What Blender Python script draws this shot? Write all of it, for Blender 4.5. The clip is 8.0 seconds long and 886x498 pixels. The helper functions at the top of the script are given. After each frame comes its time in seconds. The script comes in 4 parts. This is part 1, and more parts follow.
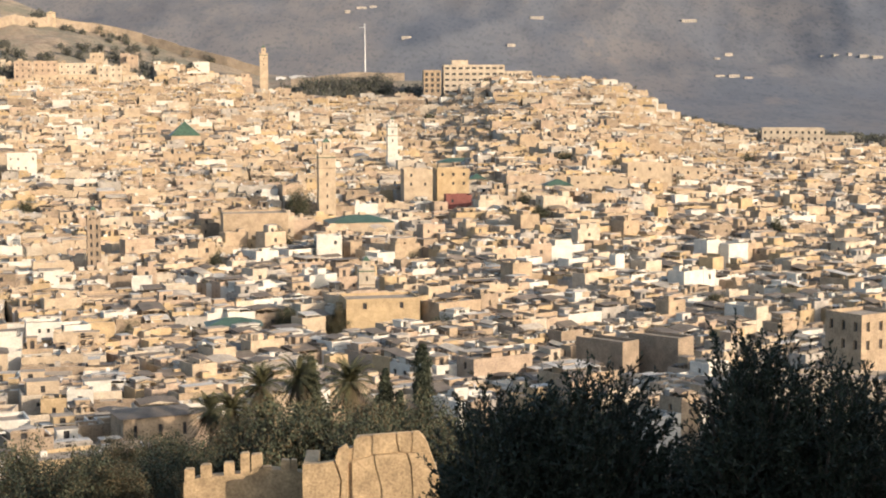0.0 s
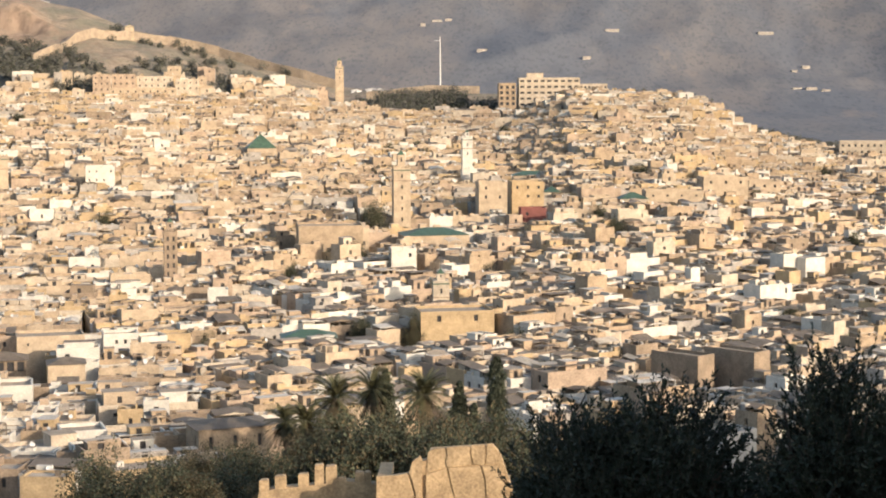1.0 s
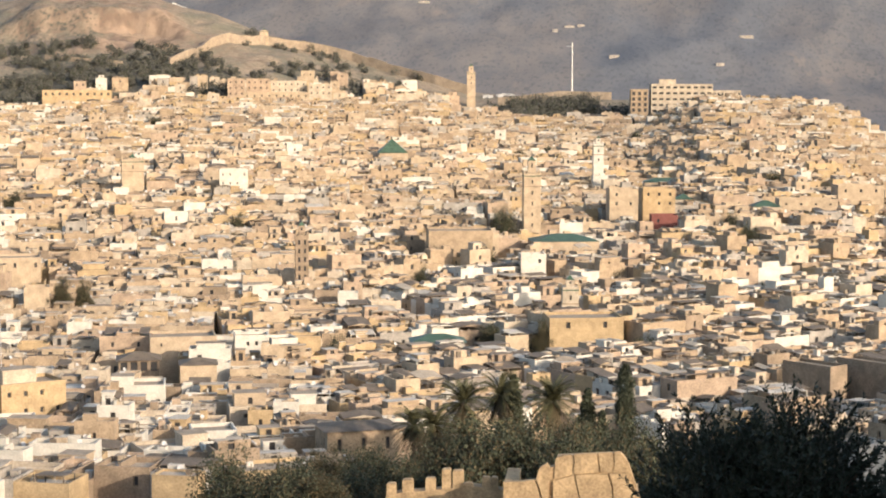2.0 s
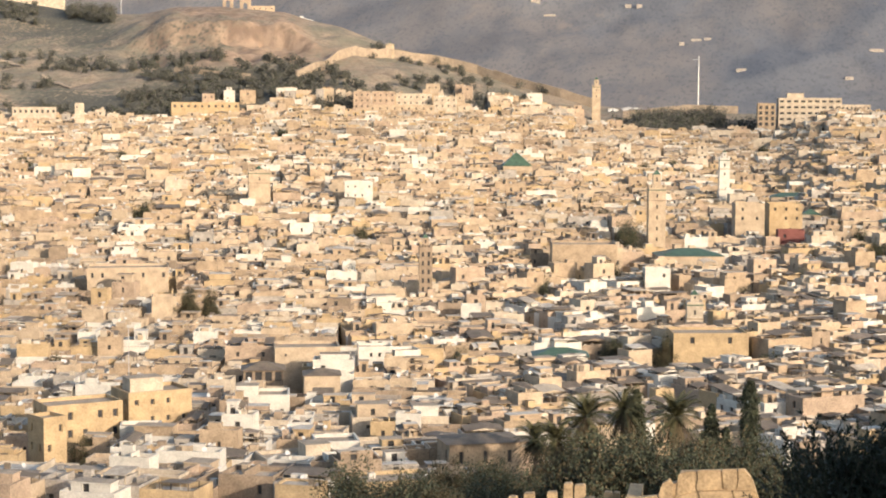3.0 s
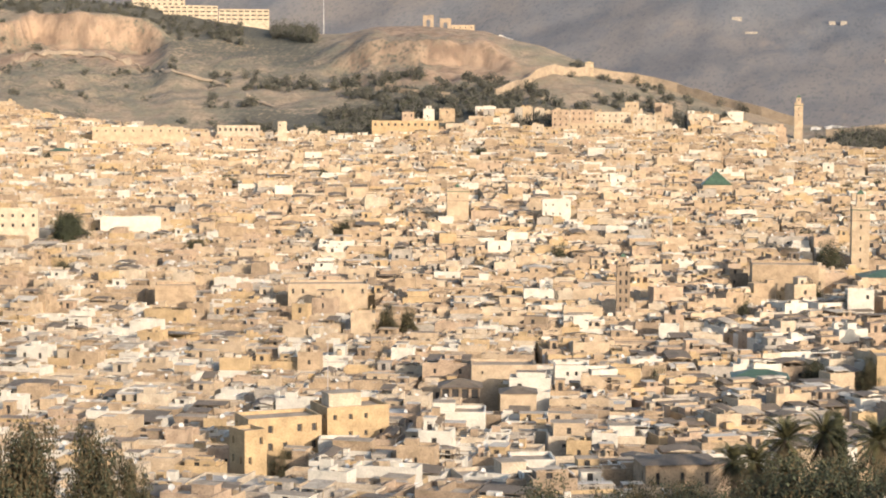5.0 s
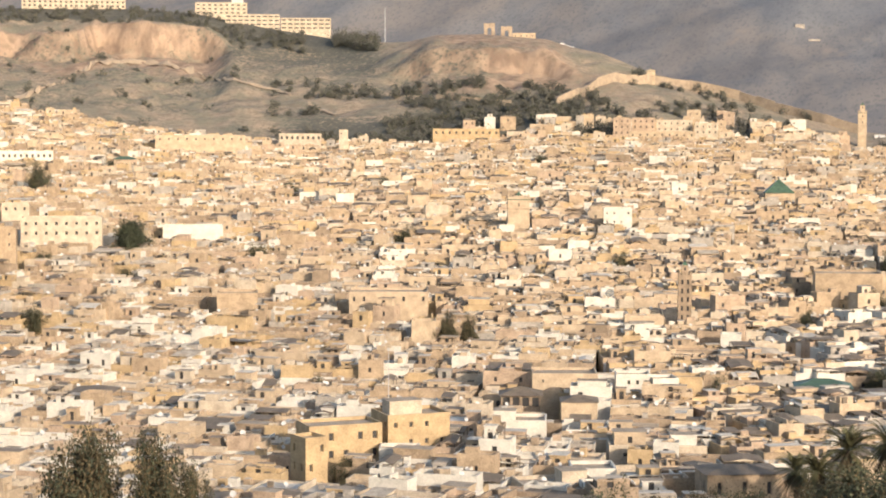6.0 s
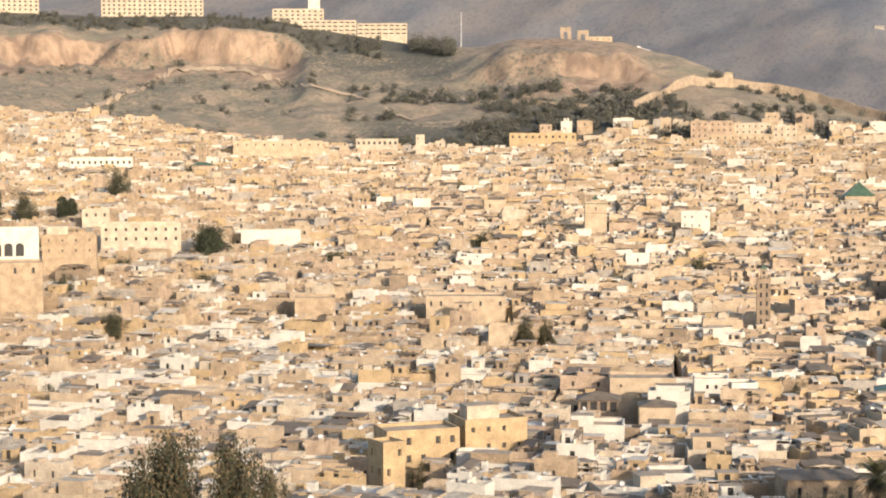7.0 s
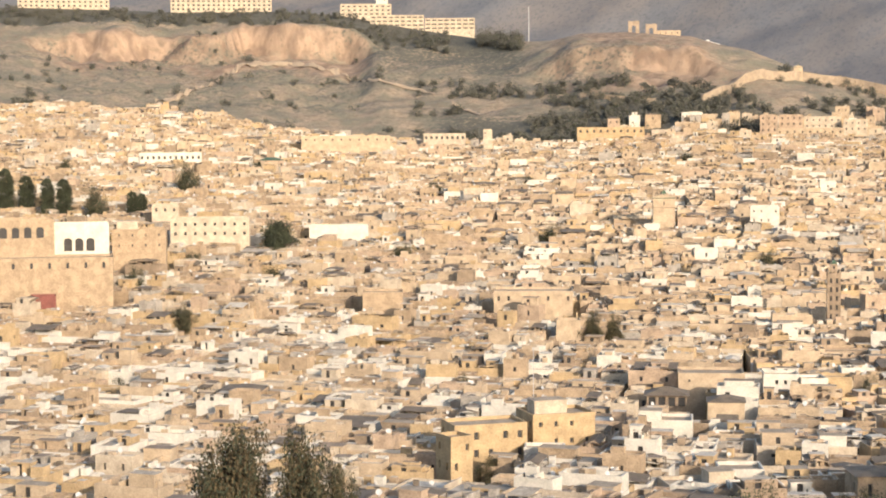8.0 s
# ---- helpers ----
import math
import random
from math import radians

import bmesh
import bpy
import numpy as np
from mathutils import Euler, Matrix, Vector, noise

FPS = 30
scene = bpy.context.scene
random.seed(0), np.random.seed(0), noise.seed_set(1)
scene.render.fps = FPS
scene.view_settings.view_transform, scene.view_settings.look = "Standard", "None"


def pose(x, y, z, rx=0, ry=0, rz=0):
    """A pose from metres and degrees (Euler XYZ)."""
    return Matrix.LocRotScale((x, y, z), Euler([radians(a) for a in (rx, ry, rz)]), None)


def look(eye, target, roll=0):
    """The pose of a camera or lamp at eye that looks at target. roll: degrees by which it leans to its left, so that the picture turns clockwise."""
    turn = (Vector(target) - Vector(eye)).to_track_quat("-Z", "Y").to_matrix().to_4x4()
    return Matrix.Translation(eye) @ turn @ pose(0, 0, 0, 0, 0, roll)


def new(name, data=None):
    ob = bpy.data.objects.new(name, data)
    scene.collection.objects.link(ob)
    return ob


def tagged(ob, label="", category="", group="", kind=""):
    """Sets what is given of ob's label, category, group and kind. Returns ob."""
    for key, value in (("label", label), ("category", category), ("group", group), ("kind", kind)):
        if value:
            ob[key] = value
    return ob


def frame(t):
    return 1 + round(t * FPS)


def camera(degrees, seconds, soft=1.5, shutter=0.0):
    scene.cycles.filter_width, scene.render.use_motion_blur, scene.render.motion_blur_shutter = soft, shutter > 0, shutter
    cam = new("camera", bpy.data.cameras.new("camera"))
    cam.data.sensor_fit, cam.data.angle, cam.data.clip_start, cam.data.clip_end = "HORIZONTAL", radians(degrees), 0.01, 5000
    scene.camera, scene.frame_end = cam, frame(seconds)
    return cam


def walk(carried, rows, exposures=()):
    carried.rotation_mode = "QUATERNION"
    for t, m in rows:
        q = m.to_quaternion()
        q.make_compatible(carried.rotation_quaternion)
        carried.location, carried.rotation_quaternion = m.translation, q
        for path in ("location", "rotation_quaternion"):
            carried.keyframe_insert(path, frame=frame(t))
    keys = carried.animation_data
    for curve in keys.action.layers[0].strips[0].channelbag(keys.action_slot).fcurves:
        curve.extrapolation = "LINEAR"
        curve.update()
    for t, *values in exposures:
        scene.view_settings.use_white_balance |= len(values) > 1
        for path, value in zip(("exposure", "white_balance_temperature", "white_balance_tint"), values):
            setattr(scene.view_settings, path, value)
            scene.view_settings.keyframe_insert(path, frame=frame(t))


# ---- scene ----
# A hill-top view over a dense old town in a valley; the camera stands on a fort's terrace and pans to its left.
EYE = 100.0
cam = camera(27.5, 8.0, soft=2.0)
ROWS = [  # seconds, yaw, pitch, roll
    (0.0, 0.0, -5.7, -0.2), (0.5, 1.034, -5.277, -0.271), (1.0, 2.368, -5.287, -0.235), (1.5, 4.014, -5.264, 0.039),
    (2.0, 6.486, -5.105, 0.057), (3.5, 12.025, -4.548, 0.379), (4.0, 13.654, -4.514, 0.383), (4.5, 15.176, -4.449, 0.101),
    (4.7, 15.86, -4.23, 0.183), (5.8, 18.158, -4.093, 0.103), (6.0, 18.603, -3.899, 0.162), (6.5, 19.808, -3.79, -0.138),
    (7.0, 21.04, -3.754, -0.185), (7.5, 22.179, -3.936, -0.107), (8.0, 23.183, -3.914, -0.334)]
walk(cam, [(t, pose(0, 0, EYE, 0, 0, yaw) @ pose(0, 0, 0, 90 + pitch, 0, 0) @ pose(0, 0, 0, 0, 0, roll)) for t, yaw, pitch, roll in ROWS])

# ---- light: a low, warm sun behind the camera and to its right, under a clear sky ----
SUN_AZ, SUN_EL = radians(52), radians(17)          # degrees to the right of straight behind; height
to_sun = Vector((math.sin(SUN_AZ) * math.cos(SUN_EL), -math.cos(SUN_AZ) * math.cos(SUN_EL), math.sin(SUN_EL)))
world = bpy.data.worlds.new("world")
scene.world = world
world.use_nodes = True
sky = world.node_tree.nodes.new("ShaderNodeTexSky")
sky.sky_type, sky.sun_disc = "NISHITA", False
sky.sun_elevation, sky.sun_rotation = SUN_EL, math.atan2(to_sun.x, to_sun.y)
sky.dust_density = 2.0
bg = world.node_tree.nodes["Background"]
bg.inputs["Strength"].default_value = 0.15
world.node_tree.links.new(sky.outputs[0], bg.inputs["Color"])
sun = new("sun", bpy.data.lights.new("sun", "SUN"))
sun.data.energy, sun.data.angle, sun.data.color = 2.8, radians(0.6), (1.0, 0.83, 0.66)
sun.matrix_world = look(tuple(to_sun * 100), (0, 0, 0))
scene.view_settings.exposure = 1.02


# ---- materials ----
def material(name, base, rough=0.9, vary=0.25, scale=0.6, fine=6.0, bump=0.3, tint=None, metal=0.0, spread=0.0):
    """Plaster, earth and the like: a base colour with broad stains, fine grain and relief, at real-world size."""
    m = bpy.data.materials.new(name)
    m.use_nodes = True
    n, l = m.node_tree.nodes, m.node_tree.links
    b = n["Principled BSDF"]
    b.inputs["Roughness"].default_value, b.inputs["Metallic"].default_value = rough, metal
    b.inputs["Specular IOR Level"].default_value = 0.25
    geo = n.new("ShaderNodeNewGeometry")
    broad, grain = n.new("ShaderNodeTexNoise"), n.new("ShaderNodeTexNoise")
    for tex, s, d in ((broad, scale, 4.0), (grain, fine, 3.0)):
        tex.inputs["Scale"].default_value, tex.inputs["Detail"].default_value = s, d
        l.new(geo.outputs["Position"], tex.inputs["Vector"])
    ramp = n.new("ShaderNodeMapRange")
    ramp.inputs[1].default_value, ramp.inputs[2].default_value = 0.3, 0.7
    l.new(broad.outputs[0], ramp.inputs[0])
    mix = n.new("ShaderNodeMix")
    mix.data_type = "RGBA"
    dark = tint or tuple(c * (1 - vary) for c in base)
    mix.inputs["A"].default_value, mix.inputs["B"].default_value = (*dark, 1), (*base, 1)
    l.new(ramp.outputs[0], mix.inputs["Factor"])
    hsv = n.new("ShaderNodeHueSaturation")
    val = n.new("ShaderNodeMapRange")
    val.inputs[1].default_value, val.inputs[2].default_value = 0.3, 0.7
    val.inputs[3].default_value, val.inputs[4].default_value = 1 - vary * 0.6, 1 + vary * 0.5
    l.new(grain.outputs[0], val.inputs[0])
    if spread:
        info, add = n.new("ShaderNodeObjectInfo"), n.new("ShaderNodeMath")
        rng = n.new("ShaderNodeMapRange")
        rng.inputs[3].default_value, rng.inputs[4].default_value = 1 - spread, 1 + spread
        l.new(info.outputs["Random"], rng.inputs[0])
        add.operation = "MULTIPLY"
        l.new(val.outputs[0], add.inputs[0]), l.new(rng.outputs[0], add.inputs[1])
        l.new(add.outputs[0], hsv.inputs["Value"])
    else:
        l.new(val.outputs[0], hsv.inputs["Value"])
    l.new(mix.outputs[2], hsv.inputs["Color"])
    l.new(hsv.outputs[0], b.inputs["Base Color"])
    if bump:
        bp = n.new("ShaderNodeBump")
        bp.inputs["Strength"].default_value, bp.inputs["Distance"].default_value = bump, 0.3 / fine
        l.new(grain.outputs[0], bp.inputs["Height"])
        l.new(bp.outputs[0], b.inputs["Normal"])
    return m


PLASTER = [material("plaster_" + k, c, vary=v + 0.08, scale=0.45, fine=3.5) for k, c, v in (
    ("sand", (0.46, 0.36, 0.25), 0.25), ("tan", (0.40, 0.30, 0.20), 0.3), ("ochre", (0.45, 0.33, 0.19), 0.25),
    ("pale", (0.49, 0.41, 0.31), 0.25), ("white", (0.58, 0.54, 0.465), 0.18), ("rose", (0.42, 0.315, 0.225), 0.3),
    ("brown", (0.31, 0.235, 0.165), 0.3), ("grey", (0.38, 0.34, 0.29), 0.3))]
WEIGHT = [22, 20, 13, 14, 9, 9, 10, 7]
ROOF = [material("roof_" + k, c, vary=0.35, scale=0.5, fine=3.0) for k, c in (
    ("screed", (0.37, 0.30, 0.22)), ("pale", (0.47, 0.40, 0.31)), ("dusty", (0.27, 0.21, 0.155)), ("white", (0.54, 0.49, 0.41)))]
CANOPY = material("corrugated_sheet", (0.175, 0.14, 0.105), rough=0.8, vary=0.35, fine=5)
GLASS = material("dark_pane", (0.05, 0.048, 0.048), rough=0.35, vary=0.3, bump=0)
GREEN = material("green_tile", (0.070, 0.118, 0.080), rough=0.5, vary=0.35, scale=0.8, fine=8)
DISH = material("dish_white", (0.46, 0.45, 0.43), rough=0.5, vary=0.12)
STONE = material("rampart_earth", (0.47, 0.335, 0.19), vary=0.42, scale=0.9, fine=4.5, bump=0.9)
RUIN = material("weathered_earth_wall", (0.33, 0.26, 0.19), vary=0.3, scale=0.3, fine=2.0)
# distant trees' leaves, paled to grey-green to carry the haze
HAZED = material("hazed_foliage", (0.125, 0.121, 0.102), vary=0.4, scale=0.2, fine=1.5, bump=0)
IRON = material("galvanised_steel", (0.45, 0.45, 0.45), rough=0.5, metal=0.6, vary=0.2)
BARK = material("bark", (0.13, 0.10, 0.075), vary=0.4, fine=12)
OLIVE = material("olive_leaf", (0.042, 0.052, 0.033), rough=0.55, vary=0.45, scale=1.5, fine=9, bump=0)
PINE = material("dark_foliage", (0.068, 0.076, 0.046), vary=0.5, scale=0.3, fine=2.5, bump=0)
SCRUB = material("brown_foliage", (0.12, 0.092, 0.05), vary=0.5, scale=0.3, fine=2.5, bump=0)
PATHWAY = material("pale_track", (0.40, 0.31, 0.215), vary=0.25, scale=0.1, fine=1.0)
PALM = material("palm_frond", (0.105, 0.10, 0.048), vary=0.4, scale=0.5, fine=3, bump=0)


def ground_material():
    """Earth, dry grass, bare rock, and thicket and far scrubland with haze in their colours, by the sheet's cover
    attribute, with ragged borders.
    """
    m = bpy.data.materials.new("valley_ground")
    m.use_nodes = True
    n, l = m.node_tree.nodes, m.node_tree.links
    b = n["Principled BSDF"]
    b.inputs["Roughness"].default_value, b.inputs["Specular IOR Level"].default_value = 0.95, 0.1
    geo, att, sep = n.new("ShaderNodeNewGeometry"), n.new("ShaderNodeAttribute"), n.new("ShaderNodeSeparateColor")
    att.attribute_name = "cover"
    l.new(att.outputs["Color"], sep.inputs[0])

    squeeze = n.new("ShaderNodeMapping")                 # slopes run on for kilometres: their cover is longer than wide
    squeeze.inputs["Scale"].default_value = (1.0, 0.22, 1.0)
    l.new(geo.outputs["Position"], squeeze.inputs["Vector"])

    def tex(scale, detail=6.0, rough=0.6, at=None):
        t = n.new("ShaderNodeTexNoise")
        t.inputs["Scale"].default_value, t.inputs["Detail"].default_value, t.inputs["Roughness"].default_value = scale, detail, rough
        l.new(at or geo.outputs["Position"], t.inputs["Vector"])
        return t.outputs[0]

    def span(x, a, c, lo=0.0, hi=1.0):
        r = n.new("ShaderNodeMapRange")
        for k, v in enumerate((a, c, lo, hi)):
            r.inputs[k + 1].default_value = v
        l.new(x, r.inputs[0])
        return r.outputs[0]

    def blend(f, a, c):
        x = n.new("ShaderNodeMix")
        x.data_type = "RGBA"
        l.new(f, x.inputs["Factor"])
        for key, v in (("A", a), ("B", c)):
            if isinstance(v, tuple):
                x.inputs[key].default_value = (*v, 1)
            else:
                l.new(v, x.inputs[key])
        return x.outputs[2]

    def ragged(weight, noise_out, width=0.25):
        a = n.new("ShaderNodeMath")
        a.operation = "ADD"
        l.new(weight, a.inputs[0]), l.new(span(noise_out, 0.3, 0.7, -0.5, 0.5), a.inputs[1])
        return span(a.outputs[0], 0.5 - width, 0.5 + width)

    broad, mid, fine = tex(0.012), tex(0.05), tex(0.35, 4.0)
    grass = blend(span(mid, 0.4, 0.6), (0.31, 0.24, 0.17), (0.19, 0.172, 0.128))
    speck = tex(0.16, 6.0, 0.7)
    grass = blend(span(speck, 0.50, 0.64, 0.0, 0.75), grass, (0.125, 0.118, 0.092))
    grass = blend(span(tex(0.45, 6.0, 0.75), 0.50, 0.60, 0.0, 0.55), grass, (0.12, 0.112, 0.085))
    earth = blend(span(fine, 0.3, 0.7), (0.24, 0.185, 0.13), (0.31, 0.24, 0.165))
    strata_at = n.new("ShaderNodeMapping")
    strata_at.inputs["Scale"].default_value = (0.13, 0.13, 0.05)
    l.new(geo.outputs["Position"], strata_at.inputs["Vector"])
    strata = n.new("ShaderNodeTexNoise")
    strata.inputs["Scale"].default_value, strata.inputs["Detail"].default_value = 1.0, 7.0
    l.new(strata_at.outputs[0], strata.inputs["Vector"])
    rock = blend(span(strata.outputs[0], 0.38, 0.62), (0.19, 0.135, 0.10), (0.33, 0.238, 0.168))
    rock = blend(span(speck, 0.56, 0.70, 0.0, 0.6), rock, (0.13, 0.11, 0.08))
    # thicket, its colours lightened to stand in for haze
    bush = blend(span(fine, 0.35, 0.6), (0.050, 0.052, 0.046), (0.115, 0.108, 0.086))
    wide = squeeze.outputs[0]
    # distant haze is put into the mountain scrub's colours as bluish grey
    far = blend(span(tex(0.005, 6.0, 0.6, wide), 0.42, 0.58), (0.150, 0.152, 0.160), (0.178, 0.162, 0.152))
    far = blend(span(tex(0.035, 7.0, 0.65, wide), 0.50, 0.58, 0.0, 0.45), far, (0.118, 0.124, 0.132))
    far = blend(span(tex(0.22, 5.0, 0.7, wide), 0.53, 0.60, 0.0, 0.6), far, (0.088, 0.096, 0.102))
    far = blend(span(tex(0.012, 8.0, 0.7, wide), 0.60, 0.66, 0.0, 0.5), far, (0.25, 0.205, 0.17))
    col = blend(ragged(sep.outputs[0], speck, 0.3), grass, rock)
    col = blend(ragged(sep.outputs[1], fine, 0.2), col, bush)
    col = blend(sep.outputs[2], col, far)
    al = n.new("ShaderNodeMath")
    al.operation = "SUBTRACT"
    al.inputs[0].default_value = 1.0
    l.new(att.outputs["Alpha"], al.inputs[1])
    col = blend(al.outputs[0], col, earth)
    l.new(col, b.inputs["Base Color"])
    bp = n.new("ShaderNodeBump")
    bp.inputs["Strength"].default_value, bp.inputs["Distance"].default_value = 0.6, 0.8
    l.new(fine, bp.inputs["Height"])
    l.new(bp.outputs[0], b.inputs["Normal"])
    return m


GROUND = ground_material()

# ---- ground: one sheet, from the fort's slope through the valley to the mountains ----
AZ = [-180, -30, -14, -12.2, -9.8, -8.3, -7, -6.3, -5.4, -4, -2.8, -1.9, 0, 3.2, 5.4, 6.8, 8.5, 10.5, 12.1, 13.6, 14.6, 15.4, 17.4, 18.8, 19.7, 20.5, 22.1, 24, 26.4, 28.4, 30.1, 31.8, 33.5, 36.8, 50, 180]
CREST_E = [-0.045, -0.045, -0.045, -0.0439, -0.042, -0.0355, -0.027, -0.0175, -0.0105, -0.0095, -0.0085, -0.0075, -0.0068, -0.0066, -0.003, 0.0055, 0.012, 0.0225, 0.029, 0.0395, 0.0432, 0.0475, 0.0502, 0.0497, 0.046, 0.0455, 0.0475, 0.0525, 0.0605, 0.0625, 0.062, 0.062, 0.063, 0.064, 0.07, 0.07]
CREST_D = [900, 900, 900, 910.8, 925.2, 947.5, 980, 1000, 1021.43, 1031.43, 1040, 1043.21, 1050, 1050, 1125, 1135, 1145, 1160, 1175, 1200, 1225, 1245, 1260, 1267.37, 1273.33, 1280, 1330, 1380, 1420, 1431.32, 1440.94, 1450, 1450, 1450, 1450, 1450]
EDGE_D = [880, 880, 880, 887.2, 896.8, 921, 960, 980, 1000.71, 1005.71, 1010, 1010, 1010, 1010, 1000, 990, 980, 964, 960, 960, 960, 960, 960, 967.368, 973.333, 980, 990, 1000, 1010, 1017.55, 1023.96, 1030.2, 1033.53, 1040, 1040, 1040]
EDGE_E = [-0.05, -0.05, -0.049, -0.0455, -0.043, -0.0365, -0.028, -0.0185, -0.0115, -0.0105, -0.0095, -0.0085, -0.02, -0.021, -0.017, -0.014, -0.013, -0.0114, -0.0106, -0.01, -0.0112, -0.0122, -0.014, -0.014, -0.014, -0.014, -0.014, -0.0125, -0.009, -0.005, 0.0005, 0.0045, 0.0065, 0.0085, 0.008, 0.008]
# rock faces: bearing, share of the way up the hill, and the heights at their foot and top as shares of its height
CLIFF_AZ = [4, 12.5, 14.2, 15.5, 19.2, 20.6, 25.2, 25.9, 29.4, 30.2, 34.5, 36.5]
CLIFF_S = [0.6, 0.6, 0.6, 0.6, 0.62, 0.65, 0.72, 0.75, 0.75, 0.66, 0.64, 0.65]
CLIFF_LO = [0.62, 0.62, 0.62, 0.60, 0.60, 0.64, 0.70, 0.585, 0.59, 0.46, 0.48, 0.6]
CLIFF_HI = [0.64, 0.64, 0.68, 0.84, 0.83, 0.66, 0.72, 0.83, 0.82, 0.71, 0.68, 0.62]
NEAR_D = [0, 6, 12, 25, 60, 110, 150, 220, 260, 330, 400]
NEAR_Z = [-1.65, -1.8, -5, -9.5, -22, -36, -42, -54, -61, -64, -62]


def smooth(a, b, v):
    v = min(1, max(0, (v - a) / (b - a)))
    return v * v * (3 - 2 * v)


def fbm(x, y, s, octaves=4):
    return noise.fractal(Vector((x / s, y / s, 3.1)), 0.6, 2.1, octaves)


def table(az, values):
    return float(np.interp(az, AZ, values))


def polar(x, y):
    return math.hypot(x, y), math.degrees(math.atan2(-x, y))


def ground_z(x, y):
    d, az = polar(x, y)
    de, dc = table(az, EDGE_D), table(az, CREST_D)
    ze, zc = table(az, EDGE_E) * de, table(az, CREST_E) * dc
    if d < 400:
        z = float(np.interp(d, NEAR_D, NEAR_Z))
    elif d < de:
        z = -62 + (ze + 62) * (d - 400) / (de - 400)
    elif d < dc:
        s = (d - de) / (dc - de)
        lo, hi = float(np.interp(az, CLIFF_AZ, CLIFF_LO)), float(np.interp(az, CLIFF_AZ, CLIFF_HI))
        s0 = float(np.interp(az, CLIFF_AZ, CLIFF_S)) + 0.035 * fbm(x, y, 45)
        steep = min(1.0, (hi - lo) / 0.2)
        g = float(np.interp(s, (0, s0, s0 + 0.03, 1), (0, lo, hi, 1)))
        z = ze + (zc - ze) * g
        z += (fbm(x, y, 60) * 2.6 + fbm(x, y, 18, 4) * (0.8 + 0.8 * steep) + fbm(x, y, 9, 4) * 2.0 * steep) * smooth(0, 0.25, s) * smooth(1, 0.85, s) * smooth(6, 12, az)
    else:
        s = d - dc
        z = zc + (-48 - zc) * smooth(0, 420, s)
        rise = smooth(1500, 4900, d)
        ridge = 1 - abs(noise.noise(Vector((x / 520 + y / 2100, y / 1300 - x / 1500, 0.7))))
        spur = 1 - abs(noise.noise(Vector((x / 190 - y / 900, y / 560, 4.2))))
        z += rise * (560 + 200 * fbm(x, y, 1500, 3)) + smooth(1500, 2400, d) * (fbm(x, y, 600, 6) * 14 + 48 * (ridge - 0.75) + 14 * (spur - 0.75))
    w = smooth(-0.1, 0.45, math.cos(radians(az - 11)))
    return EYE + w * z + (1 - w) * (-1.75 + 6 * smooth(200, 900, d) * fbm(x, y, 300))


def raw_mesh(name, verts, faces, mats, slots, shade=False):
    me = bpy.data.meshes.new(name)
    me.from_pydata(verts, [], faces)
    for m in mats:
        me.materials.append(m)
    me.polygons.foreach_set("material_index", slots)
    if shade:
        me.polygons.foreach_set("use_smooth", [True] * len(faces))
    me.update()
    return me


def cover_at(d, a, x, y):
    """Shares of bare rock, thicket and far, haze-coloured scrubland, and of anything but bare earth."""
    de, dc = table(a, EDGE_D), table(a, CREST_D)
    if d < de - 20:
        return (0, 0.25 if d < 200 else 0, 0, 1 if d < 200 else 0)
    s = (d - de) / max(1, dc - de)
    n = fbm(x, y, 70)
    rock = cliff_share(s, a, x, y) + 0.25 * smooth(0, 0.3, n)
    bush = 0.85 * smooth(0.45, 0.2, s + 0.12 * n) * smooth(12.5, 14, a) * smooth(25, 22, a)
    bush = max(bush, 0.34 * smooth(0.1, -0.2, n) * smooth(0.95, 0.6, s), 0.85 * smooth(0.82, 0.88, s) * smooth(20.5, 21.5, a), 0.6 * smooth(0.45, 0.7, s) * smooth(20.2, 21, a) * smooth(25.8, 25, a), 0.8 * smooth(0.75, 0.85, s) * smooth(21, 22.5, a) * smooth(0.05, -0.1, n))
    bush = max(bush, 0.6 * smooth(0.3, 0.1, s) * smooth(10, 3, a))
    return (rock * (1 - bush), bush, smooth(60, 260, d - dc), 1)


def cliff_share(s, a, x, y):
    """Bare rock: the faces themselves, and scree below them."""
    hi, lo = float(np.interp(a, CLIFF_AZ, CLIFF_HI)), float(np.interp(a, CLIFF_AZ, CLIFF_LO))
    s0 = float(np.interp(a, CLIFF_AZ, CLIFF_S)) + 0.035 * fbm(x, y, 45)
    face = smooth(s0 - 0.02, s0, s) * smooth(s0 + 0.06, s0 + 0.035, s)
    scree = 0.62 * smooth(s0 - 0.28, s0 - 0.1, s) * smooth(s0, s0 - 0.04, s)
    above = 0.55 * smooth(s0 + 0.04, s0 + 0.06, s) * smooth(14, 15, a) * smooth(20.5, 19.5, a)
    return min(1, (hi - lo) / 0.18) * max(face, scree, above)


